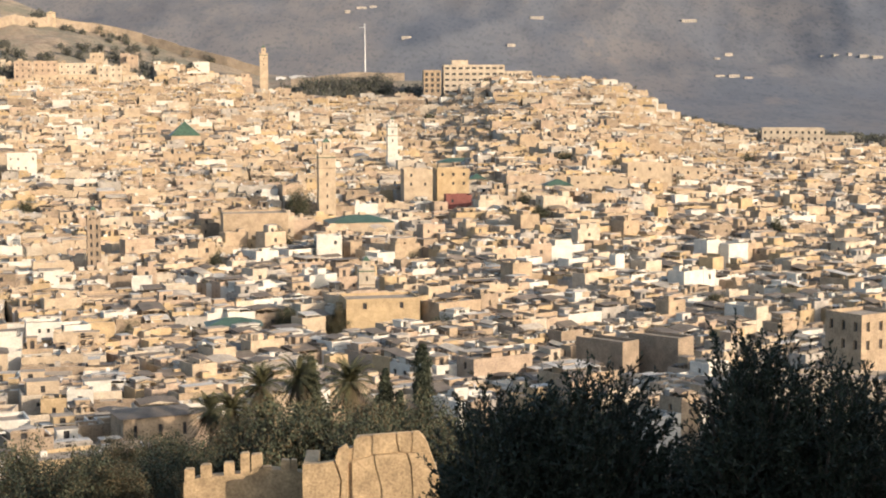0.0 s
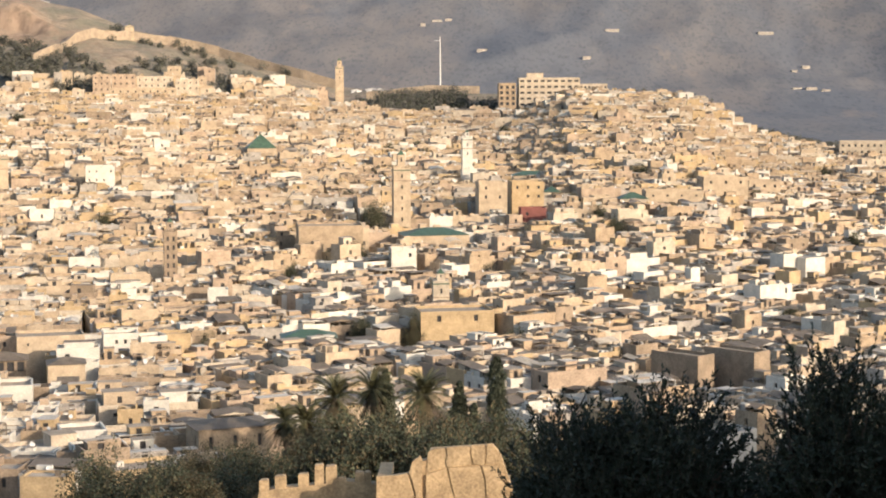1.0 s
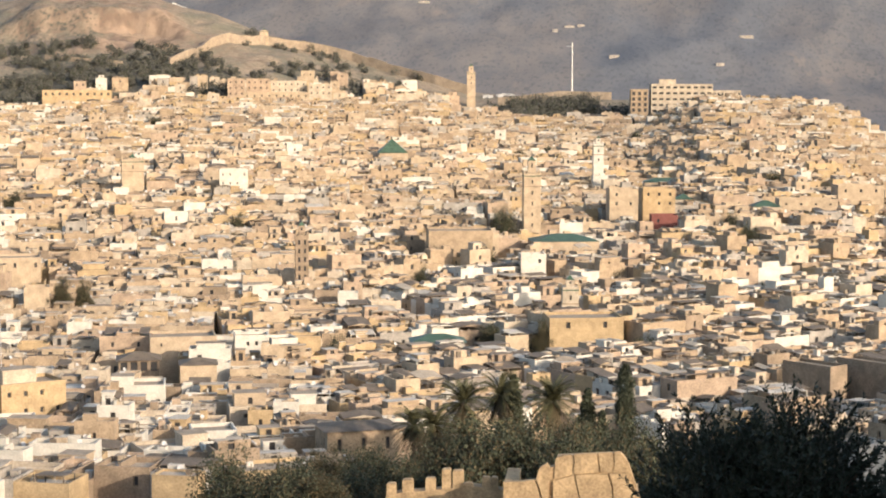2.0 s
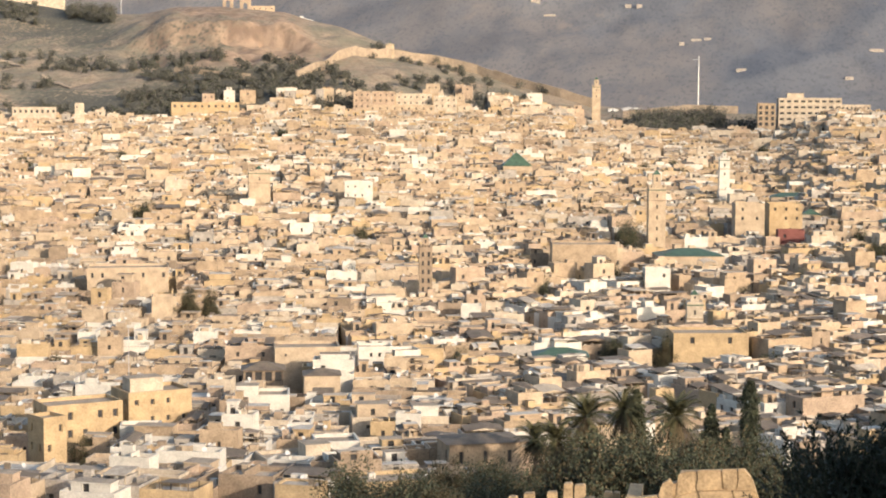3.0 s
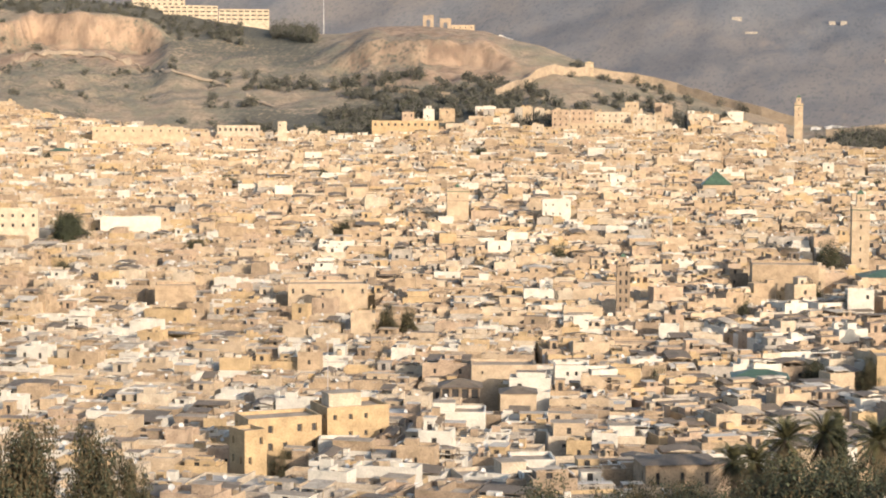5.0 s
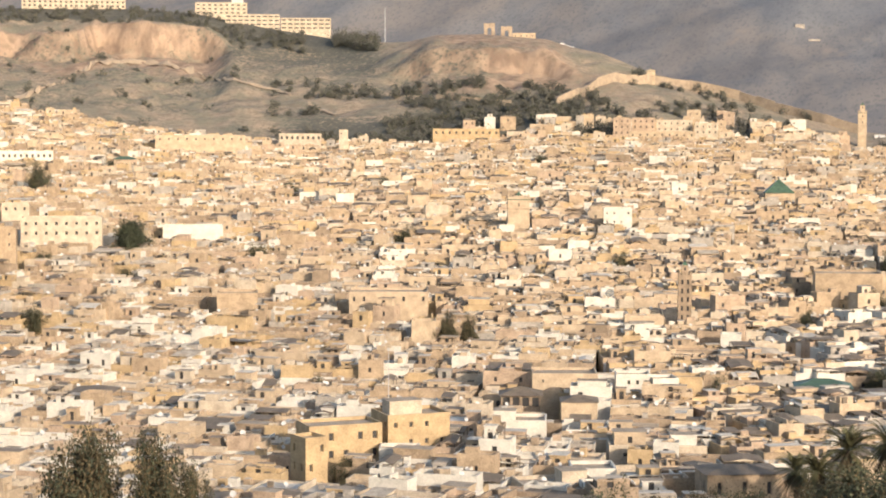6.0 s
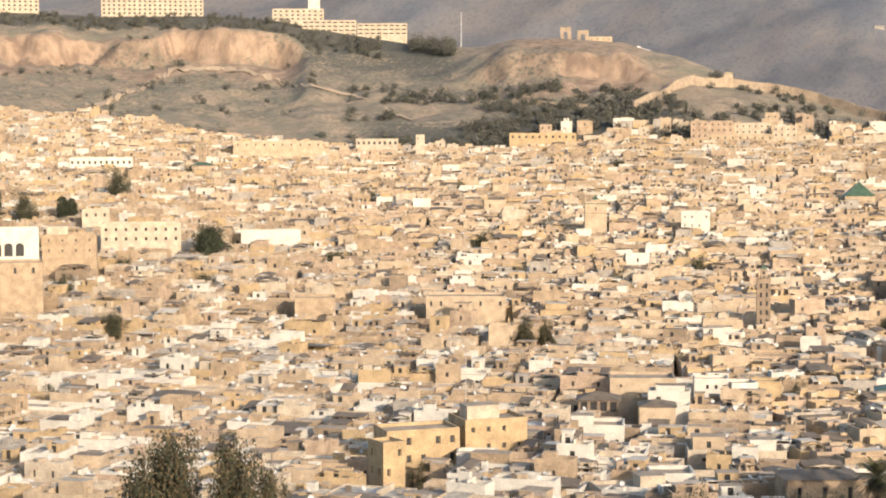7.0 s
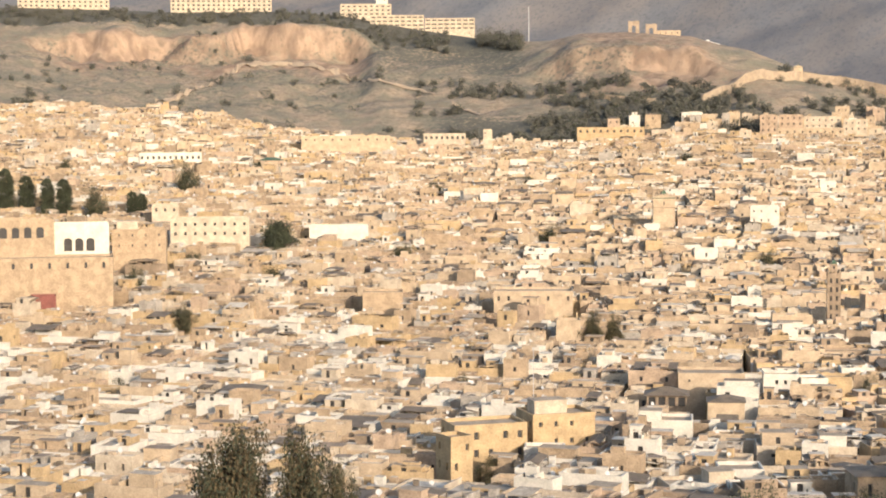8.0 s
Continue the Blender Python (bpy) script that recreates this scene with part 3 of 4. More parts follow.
block("tall sand-coloured palace block", 72.0, 629, 6, 15.6, 12, 66.8, 0, rows=1, cols=3, category="palace", name="palace")
block("tall sand-coloured palace wing", 89.9, 663, 2, 11.3, 12, 63.5, 0, rows=1, cols=3, category="palace", name="palace")
block("long sand-coloured palace wall", 52.2, 603, 4, 19.2, 10, 63.6, 0, rows=1, cols=4, wh=0.8, category="palace", name="palace")
block("tall cream house above the mosque", -8.0, 591, 9, 9.3, 9, 67.2, 0, rows=2, cols=2)
block("ochre house with pale parapet above the mosque", 3.5, 601, 9, 10.7, 10, 66.8, 2, rows=2, cols=3)
block("massive tan blind-walled house", -53.1, 512, 10, 18.3, 14, 59.3, 1, rows=0)
block("small whitewashed cube house", -30.7, 487, 12, 6.8, 6, 55.1, 4, rows=1, cols=2)
block("house with a dark red roof terrace", 5.1, 573, 6, 8.1, 7, 60.0, 17, rows=1, cols=2, cover=17)
block("broad cream house with two upper windows", -13.3, 399, 12, 16.6, 11, 49.2, 2, rows=1, cols=2, ww=1.0, wh=1.5, holes_from=0.9)
block("open hall under a green sheet canopy", -45.1, 388, 10, 11.5, 8, 44.6, 4, rows=1, cols=4, ww=1.6, wh=1.6, roof="hip", cover=S_GREEN, rise=1.5, eaves=0.5, category="market hall", name="market_hall", holes_from=0.3)
H = block("long grey house with a low sheet roof by the garden", -43.0, 271, 24, 11.5, 8, 47.6, 1, rows=1, cols=3, roof="hip", rise=0.8, eaves=0.5, ww=0.7, wh=2.0, holes_from=1.2)
H = block("long low whitewashed house with terraces", -64.0, 308, 17, 17, 8, 44.5, 3, rows=1, cols=3, wh=0.8)
rooftop(H, -7.5, 2, 44.5 - H.location.z - 0.6, 5.5, 4, 2.4, 0, cols=1)
rooftop(H, 2.5, 3, 44.5 - H.location.z - 0.6, 4.5, 3.5, 1.8, 4)
block("white house with a row of small windows", -82.6, 371, 16, 7.2, 6, 48.0, 4, rows=2, cols=4, ww=0.7, wh=1.0, gap=2.2)
block("grey-white house with a single window", -75.8, 372, 26, 5.6, 6, 47.3, 4, rows=1, cols=1)
H = block("bright white cube house with paired windows", -91.7, 316, 14, 10.0, 8, 46.2, 4, rows=1, cols=4, ww=0.8, wh=0.8, holes_from=2.6)
rooftop(H, -4.7, 3, 46.2 - H.location.z - 0.6, 4.0, 4, 1.6, 4)
H = block("long yellow street-front building", -112.5, 283, 40, 13.0, 8, 49.4, 2, rows=2, cols=5, ww=0.9, wh=1.4)
H = block("yellow building stepping along the lane", -103.6, 295, 40, 11.5, 9, 49.9, 2, rows=2, cols=4, ww=0.7, wh=1.0)
rooftop(H, -4, 4, 49.9 - H.location.z - 0.6, 6, 4, 2.2, 3)
block("tall ochre corner house over the lane", -110.2, 264.5, 52, 4.0, 5, 50.4, 2, rows=3, cols=2, ww=0.6, wh=1.2)
block("small white house with arched openings", -103.0, 283.2, 18, 6.8, 5, 45.9, 4, rows=1, cols=3, ww=0.7, wh=1.5, holes_from=0.9, arched=True)
H = block("dark open pavilion with a black sheet roof", -100.8, 349, 16, 7.9, 7, 45.6, 6, rows=1, cols=4, ww=1.5, wh=2.0, roof="hip", rise=1.4, eaves=0.6, holes_from=0.3, category="pavilion", name="roof_pavilion")
block("square cream tower house with a pyramid sheet roof", -85.8, 338, 16, 7.0, 7, 46.6, 0, rows=0, roof="hip", rise=1.1, eaves=0.3)
H = block("massive cream blank-walled house", -95.8, 365, 18, 13.7, 10, 48.3, 0, rows=1, cols=3, ww=0.5, wh=0.7)
block("pale ochre house with blind arches", -72.5, 378, 14, 6.5, 6, 47.0, 2, rows=1, cols=2)
block("cream house with a tall green-shuttered arch", -146.0, 419, 20, 6.0, 6, 52.0, 0, rows=1, cols=1, ww=2.2, wh=2.8, holes_from=0.9, arched=True)
H = block("pale two-storey house at the garden's edge", -69.5, 264, 32, 12.0, 8, 45.6, 3, rows=2, cols=3, ww=0.8, wh=1.2)
rooftop(H, 0.5, 2, 45.6 - H.location.z - 0.6, 4.0, 4, 2.0, 3)
block("house with a teal painted terrace", -73.4, 438, 8, 4.9, 5, 49.5, 4, rows=0, cover=13 + 3)
block("white house facing the garden", -67.5, 276, 20, 7.0, 7, 46.0, 4, rows=2, cols=3, ww=0.6, wh=0.9)
block("large shaded ochre house", 71.5, 293, 34, 9.0, 8, 60.0, 1, rows=2, cols=3, ww=0.8, wh=1.6)
block("long pale building with many windows", 55.5, 256, -9, 18.0, 8, 55.6, 3, rows=1, cols=12, ww=0.6, wh=1.1)
block("brown house with high blank side walls", 30.0, 345, -44, 11.5, 5, 48.0, 6, rows=0)
block("tan house with high blank side walls", 40.5, 346, -44, 12.0, 5, 48.6, 6, rows=0)
# the palace above the lower town
block("sand-coloured palace terrace wall", -284.4, 399, 33, 33.0, 12, 65.5, 1, rows=1, cols=7, ww=0.9, wh=1.7, arched=True, category="palace", name="palace_terrace")
# dark panes in these arches stand in for the shaded loggia behind
P1 = block("sand-coloured palace with an arcaded loggia", -309.3, 421, 36, 18.0, 12, 74.2, 1, rows=1, cols=4, ww=2.2, wh=3.2, arched=True, category="palace", name="palace", spread=0.75, side=0, holes_from=2.2)
P2 = block("white palace front with three arches", -302.8, 439.5, 33, 17.0, 10, 72.2, 4, rows=1, cols=3, ww=2.5, wh=3.9, arched=True, category="palace", name="palace", side=0, holes_from=4.2, spread=0.56)
P3 = block("tall sand-coloured palace bastion", -290.5, 452, 30, 15.5, 12, 70.1, 1, rows=2, cols=4, ww=0.5, wh=0.9, category="palace", name="palace")
rooftop(P3, -6.5, 3, 70.1 - P3.location.z - 0.6, 6.0, 5, 2.6, 3, "striped_tank_house", 7)
block("pale yellow two-storey school with grouped windows", -295.4, 501, 28, 25.0, 12, 70.8, 3, rows=2, cols=8, ww=1.0, wh=1.2, category="school", name="school")
block("cream office behind the school", -330.0, 530, 30, 9.0, 8, 73.6, 3, rows=1, cols=3, category="building", name="office")
block("long white terrace building", -274.5, 551, 24, 20.0, 6, 66.3, 4, rows=0, category="building", name="terrace")
block("green-roofed hall below a thin minaret", -391.6, 719, 28, 10.8, 7, 84.6, 5, rows=1, cols=5, roof="hip", cover=S_GREEN, rise=1.4, eaves=0.3, category="mosque", name="prayer_hall")
block("white school with a long row of windows", -414.1, 670, 30, 26.4, 9, 88.8, 4, rows=1, cols=11, ww=1.1, wh=1.5, category="school", name="school")
block("red-walled terrace house among pale roofs", -282.4, 393, 34, 6.5, 6, 55.9, 17, rows=1, cols=2, cover=17)
block("pale barracks block of four storeys", -215.8, 936, 13, 9.0, 10, 104.5, 5, rows=3, cols=3, category="building", name="apartment_house")
block("pale rose block of four storeys", -205.2, 941, 13, 12.2, 10, 104.5, 5, rows=3, cols=4, category="building", name="apartment_house")
block("white school block of three storeys", -190.0, 947, 12, 19.0, 10, 103.4, 3, rows=3, cols=6, category="building", name="apartment_house")
block("cream block at the foot of the town wall", -172.6, 945, 11, 12.3, 10, 101.8, 3, rows=2, cols=4, category="building", name="apartment_house")
block("long tan building below the blocks", -192.0, 925, 12, 34.0, 8, 97.4, 0, rows=1, cols=9, category="building", name="apartment_house")
block("white arcaded building at the foot of the hill", -377.3, 884, 22, 22.2, 8, 95.6, 3, rows=1, cols=8, ww=1.4, wh=1.8, arched=True, category="building", name="school")
block("white square tower house", -345.1, 865, 22, 4.5, 4, 97.8, 3, rows=1, cols=2)
block("long tan building at the foot of the hill", -398.1, 808, 25, 44.0, 10, 95.0, 0, rows=1, cols=10, category="building", name="apartment_house")
block("ochre and white school at the foot of the hill", -291.9, 905, 18, 35.0, 10, 98.4, 2, rows=1, cols=10, ww=1.3, wh=1.5, category="school", name="school")
block("white courtyard house with a high parapet", -142.7, 614, 14, 9.8, 9, 71.6, 4, rows=2, cols=4, ww=0.6, wh=0.9)
block("wide tan house with arched windows", -166.3, 449, 20, 21.0, 12, 56.0, 0, rows=1, cols=8, ww=0.8, wh=1.4)
block("tan house with blind walls", -204.8, 437, 24, 10.7, 10, 55.5, 1, rows=0)
# on the hills
HB = block("long white hotel on the plateau", -578.4, 1264, 24, 41.0, 14, 183.9, 3, rows=4, cols=9, ww=3.4, wh=1.2, gap=3.0, category="hotel", name="hotel", holes_from=1.0)
block("white hotel wing on the plateau", -542.3, 1282, 22, 38.0, 14, 181.6, 3, rows=3, cols=8, ww=3.6, wh=1.2, gap=3.0, category="hotel", name="hotel_wing", holes_from=1.0)
block("white upper hotel block", -615.6, 1287, 25, 40.0, 12, 195.0, 3, rows=3, cols=9, ww=2.2, wh=1.3, category="hotel", name="hotel_wing")
block("white tower block of the upper hotel", -606.0, 1296, 25, 9.0, 9, 203.0, 4, rows=2, cols=2, category="hotel", name="hotel_wing")
block("white terraced building on the plateau's edge", -723.8, 1250, 30, 79.0, 12, 203.5, 3, rows=4, cols=20, ww=1.9, wh=1.7, gap=3.1, category="building", name="terraced_building")
block("cream terraced building on the plateau's edge", -830.0, 1190, 34, 70.0, 12, 206.0, 3, rows=4, cols=17, ww=1.9, wh=1.7, gap=3.1, category="building", name="terraced_building")


def ground_block(label, x, y, turn, w, d, h, tone, name="hut", category="house"):
    m = pose(x, y, 0, 0, 0, turn)
    high = max(ground_z(*(m @ Vector((a, b, 0))).xy) for a in (-w / 2, 0, w / 2) for b in (0, d))
    return block(label, x, y, turn, w, d, high + h, tone, rows=1, cols=max(1, int(w / 3.5)), name=name, category=category)


for x, y, w, h in ((127.0, 2448.1, 26, 6), (85.5, 2255.3, 14, 4), (357.4, 2271.0, 14, 8), (337.1, 2229.9, 10, 3), (320.9, 2098.9, 16, 4), (336.7, 2096.0, 18, 5),
                   (349.9, 2077.4, 14, 4), (332.8, 2456.7, 30, 3), (463.5, 2222.8, 6, 4), (478.0, 2209.8, 9, 3), (493.9, 2204.6, 7, 4), (508.9, 2195.4, 16, 3),
                   (524.5, 2189.6, 18, 4), (-111.6, 2530.7, 20, 5), (-96.0, 2541.0, 14, 5), (-358.6, 2709.5, 20, 5), (-222.0, 2734.7, 13, 6), (-205.0, 2729.3, 12, 6),
                   (-331.5, 2664.8, 24, 4), (-129.8, 2505.0, 10, 4), (-45.0, 2309.4, 18, 3)):
    ground_block("small white farmhouse far off on the mountain slope", x, y, 10, w * 0.7, 6, h * 0.4, 7, "farmhouse")["group"] = "mountain farmhouses"


# ---- masonry with a free outline, cut from slabs ----
def slab(s, poly, y0, y1, slot=0, m=None):
    """An upright slab: an outline in x and z, from the front y0 to the back y1."""
    m = m or Matrix()
    f = [m @ Vector((x, y0, z)) for x, z in poly]
    b = [m @ Vector((x, y1, z)) for x, z in poly]
    s.quad(f, slot), s.quad(b[::-1], slot)
    for k in range(len(poly)):
        j = (k + 1) % len(poly)
        s.quad([f[j], f[k], b[k], b[j]], slot)


def tomb_arch(label, x, y, turn, w, h):
    """A ruined gateway: two piers and an arched head."""
    z0 = ground_z(x, y) - 1
    ob = tagged(empty("ruined_arch", pose(x, y, z0, 0, 0, turn)), label, "ruin", "ruined tomb arches")
    a, z, d = w * 0.26, h * 0.62, w * 0.55
    for x0, x1 in ((-w / 2, -a / 2 - w * 0.05), (a / 2 + w * 0.05, w / 2)):
        s = Solid([RUIN])
        slab(s, [(x0, 0), (x1, 0), (x1, z), (x0, z)], -d / 2, d / 2)
        part("pier", s.mesh("pier"), ob)
    s = Solid([RUIN])
    r = a / 2 + w * 0.05
    arc = [(r * math.cos(t), z - 1.2 + r * math.sin(t) * 1.3) for t in [math.pi * k / 8 for k in range(9)]]
    arc = [(px, max(z, pz)) for px, pz in arc]
    slab(s, [(-w / 2, z)] + arc[::-1] + [(w / 2, z), (w / 2, h), (w * 0.2, h + 0.3), (-w * 0.1, h - 0.2), (-w / 2, h + 0.1)], -d / 2, d / 2)
    part("arch_head", s.mesh("arch_head"), ob)


tomb_arch("tall ruined tomb gateway on the hilltop", -372.4, 1205.8, 18, 7.4, 9.0)
tomb_arch("lower ruined tomb gateway with a broken top", -361.0, 1209.2, 18, 7.6, 8.0)


def town_wall(label, points, height, thick=1.6, name="town_wall"):
    """A rammed-earth wall that follows the ground from point to point, one length a part."""
    ob = tagged(empty(name, pose(*points[0], 0)), label, "wall")
    ox, oy = points[0]
    rng = random.Random(len(points))
    for (ax, ay), (bx, by) in zip(points, points[1:]):
        n = max(1, round(math.hypot(bx - ax, by - ay) / 12))
        for i in range(n):
            p = Vector((ax + (bx - ax) * i / n - ox, ay + (by - ay) * i / n - oy))
            q = Vector((ax + (bx - ax) * (i + 1) / n - ox, ay + (by - ay) * (i + 1) / n - oy))
            side = Vector((-(q - p).y, (q - p).x)).normalized() * thick / 2
            za, zb = ground_z(p.x + ox, p.y + oy), ground_z(q.x + ox, q.y + oy)
            ha, hb = height + rng.uniform(-0.5, 0.4), height + rng.uniform(-0.5, 0.4)
            s = Solid([RUIN])
            c = [(*(p - side), za - 2), (*(q - side), zb - 2), (*(q + side), zb - 2), (*(p + side), za - 2)]
            t = [(*(p - side), za + ha), (*(q - side), zb + hb), (*(q + side), zb + hb), (*(p + side), za + ha)]
            s.quad(t)
            for k in range(4):
                s.quad([c[k], c[(k + 1) % 4], t[(k + 1) % 4], t[k]])
            part("wall_length", s.mesh("wall_length"), ob)
    return ob


town_wall("sand-coloured town wall running down the hill", [(-273.2, 1016), (-265.2, 1030), (-264.5, 1058), (-257.9, 1078), (-252.0, 1099), (-239.8, 1112.5), (-216.2, 1122.0), (-200.0, 1124.0), (-184.5, 1122.0), (-161.5, 1112.0), (-129.5, 1098.9), (-108.0, 1094.0)], 5.6)
town_wall("pale wall behind the hilltop gardens", [(-88.0, 1056.0), (-66.0, 1055.0), (-42.0, 1056.0), (-22.0, 1056.0)], 4.6)
town_wall("old rose-coloured garden wall at the foot of the hill", [(-349.4, 1025.5), (-324.0, 1018.0), (-300.0, 1013.8)], 4.0)
minaret("squat ruined wall tower on the ridge", -239.0, 1115.0, 12, 5.4, ground_z(-239.0, 1115.0) + 8, 0, lh=0.5, lantern=0.3, merlons=False, windows=0)
ground_block("low ruined tomb wall on the hilltop", -349.9, 1214.5, 16, 16, 2, 3.2, 0, "ruined_wall", "ruin")


def path(points, width=4.5):
    """A trodden track laid on the slope."""
    s = Solid([PATHWAY])
    prev = None
    for (ax, ay), (bx, by) in zip(points, points[1:]):
        n = max(2, int(math.hypot(bx - ax, by - ay) / 4))
        for i in range(n + 1):
            x, y = ax + (bx - ax) * i / n, ay + (by - ay) * i / n
            w = width * (1 + 0.3 * fbm(x, y, 15))
            r = math.hypot(x, y)
            near, far = ((x * (1 - w / r), y * (1 - w / r)), (x * (1 + w / r), y * (1 + w / r)))
            row = [(*near, ground_z(*near) + 0.7), (x, y, ground_z(x, y) + 1.1), (*far, ground_z(*far) + 0.9)]
            if prev:
                s.quad([prev[0], row[0], row[1], prev[1]]), s.quad([prev[1], row[1], row[2], prev[2]])
            prev = row
    tagged(new("path", s.mesh("path")), "pale trodden track across the dry slope", "path", kind="structure")

path([(-584.9, 930.4), (-589.4, 973.5), (-606.2, 1033.3), (-624.0, 1085.0), (-628.0, 1112.0), (-623.9, 1130.3), (-607.1, 1147.0), (-577.7, 1136.0), (-560.5, 1127.9)], 6.0)
path([(-560.5, 1127.9), (-530.0, 1098.0), (-506.7, 1069.0), (-487.8, 1062.9), (-472.7, 1064.8), (-453.2, 1047.1)], 3.5)
path([(-432.4, 1025.0), (-414.3, 1008.2), (-401.3, 994.1)], 3.5)


def graves():
    """A hillside cemetery: low white stones in loose rows along the ridge."""
    rng = random.Random(21)
    s = Solid([DISH])
    for x0, y0, x1, y1, n in ((-318, 1190, -288, 1198, 60), (-235, 1124, -165, 1124, 90), (-100, 1085, -80, 1085, 50)):
        for i in range(n):
            t = rng.random()
            x, y = x0 + (x1 - x0) * t + rng.uniform(-2, 2), y0 + (y1 - y0) * t + rng.uniform(2, 12)
            w, h = rng.uniform(0.5, 1.1), rng.uniform(0.5, 1.2)
            s.box(-w, -0.4, -0.5, w, 0.4, h, 0, pose(x, y, ground_z(x, y), 0, 0, rng.uniform(-20, 30)))
    tagged(new("gravestones", s.mesh("gravestones")), "small whitewashed gravestones scattered along the ridge", "graves", kind="stuff")


graves()


# ---- the ramparts below the terrace ----
def rampart():
    wall = tagged(empty("rampart_wall", pose(-16.6, 150.5, 54.6, 0, 0, 3)), "rammed-earth rampart with worn blunt merlons", "rampart")
    s = Solid([STONE])
    slab(s, [(-5.4, 0), (9, 0), (9, 11.9), (5.3, 11.7), (4.8, 11.3), (3.5, 11.5), (0.8, 11.8), (0.2, 11.4), (-2.0, 11.2), (-4.2, 11.0), (-5.4, 10.6)], 0, 1.4)
    part("wall_body", s.mesh("wall_body"), wall)
    rng = random.Random(4)
    for x, z, w, h in ((-4.9, 10.6, 0.85, 1.2), (-3.5, 10.9, 0.95, 1.25), (-1.55, 11.0, 0.9, 1.3), (-0.2, 11.2, 0.8, 1.9), (0.8, 11.5, 0.95, 1.5), (1.7, 11.3, 0.8, 0.6), (3.2, 11.3, 0.8, 1.1), (3.9, 11.4, 0.6, 1.0)):
        s = Solid([STONE])
        c = 0.12
        slab(s, [(-w / 2, -0.3), (w / 2, -0.3), (w / 2 - 0.03, h - c), (w / 2 - c, h), (-w / 2 + c, h + rng.uniform(-0.06, 0.06)), (-w / 2 + 0.02, h - c)], 0.1, 0.85)
        part("merlon", s.mesh("merlon"), wall, m=pose(x, 0, z))
    tower = tagged(empty("rampart_tower", pose(-7.5, 145, 55.25, 0, 0, 1)), "cracked rammed-earth rampart tower", "rampart")
    s = Solid([STONE])
    slab(s, [(-3.75, 0), (7.2, 0), (7.1, 11.5), (6.1, 14.5), (5.5, 15.2), (0.4, 14.85), (0.1, 14.0), (-0.9, 13.7), (-1.4, 12.8), (-3.75, 12.45)], 0.35, 1.3)
    part("core", s.mesh("core"), tower)
    for x0, x1, h in ((-4.0, -2.9, 12.5), (6.0, 7.0, 11.4)):
        s = Solid([STONE])
        s.box(x0, 1.3, 0, x1, 6.5, h)
        part("side_wall", s.mesh("side_wall"), tower)
    faces = [  # the face breaks into plates along the cracks
        [(-4.05, 0), (-1.05, 0), (-0.95, 6), (-1.1, 9.0), (-0.95, 11.3), (-1.25, 12.3), (-1.5, 12.95), (-2.6, 12.75), (-4.0, 12.7)],
        [(-0.95, 0), (-0.45, 0), (-0.35, 12.0), (-0.2, 13.9), (-0.45, 14.35), (-1.05, 13.95), (-1.35, 13.0), (-1.1, 12.4), (-0.8, 11.3), (-0.95, 9.0)],
        [(0.0, 0), (2.45, 0), (2.35, 10.9), (2.0, 12.1), (1.75, 13.35), (0.8, 13.1), (0.05, 12.85)],
        [(2.55, 0), (4.75, 0), (4.9, 10.5), (4.8, 12.4), (4.45, 13.5), (3.2, 13.5), (1.85, 13.4), (2.1, 12.1), (2.45, 10.9)],
        [(4.85, 0), (7.1, 0), (6.95, 10.6), (6.5, 12.3), (5.9, 13.6), (4.6, 13.55), (4.92, 12.4), (5.0, 10.5)]]
    upper = [
        [(0.1, 12.95), (0.8, 13.2), (1.62, 13.42), (1.55, 13.9), (1.7, 14.4), (1.6, 15.0), (0.75, 14.95), (0.2, 14.6)],
        [(1.74, 13.46), (3.3, 13.6), (3.75, 13.75), (3.62, 14.5), (3.6, 15.2), (2.6, 15.15), (1.7, 15.05), (1.82, 14.4), (1.66, 13.9)],
        [(3.9, 13.7), (4.75, 13.6), (4.9, 14.3), (4.85, 15.3), (3.72, 15.22), (3.74, 14.5)],
        [(4.88, 13.62), (5.85, 13.7), (5.6, 14.8), (5.45, 15.36), (4.97, 15.32), (5.03, 14.3)]]
    for k, poly in enumerate(faces + upper):
        s = Solid([STONE])
        y = 0.12 * ((k * 7) % 3) / 3 + (0.18 if k >= len(faces) else 0)
        slab(s, poly, y, 0.5)
        part("face_plate", s.mesh("face_plate"), tower)


rampart()

# ---- the fort behind the terrace ----
s = Solid([STONE])
slab(s, [(8, 88), (95, 88), (95, 119), (8, 119)], -40, -6)
tagged(new("wall_fort", s.mesh("wall_fort")), "sand-coloured fort wall behind the terrace", "wall", kind="structure")


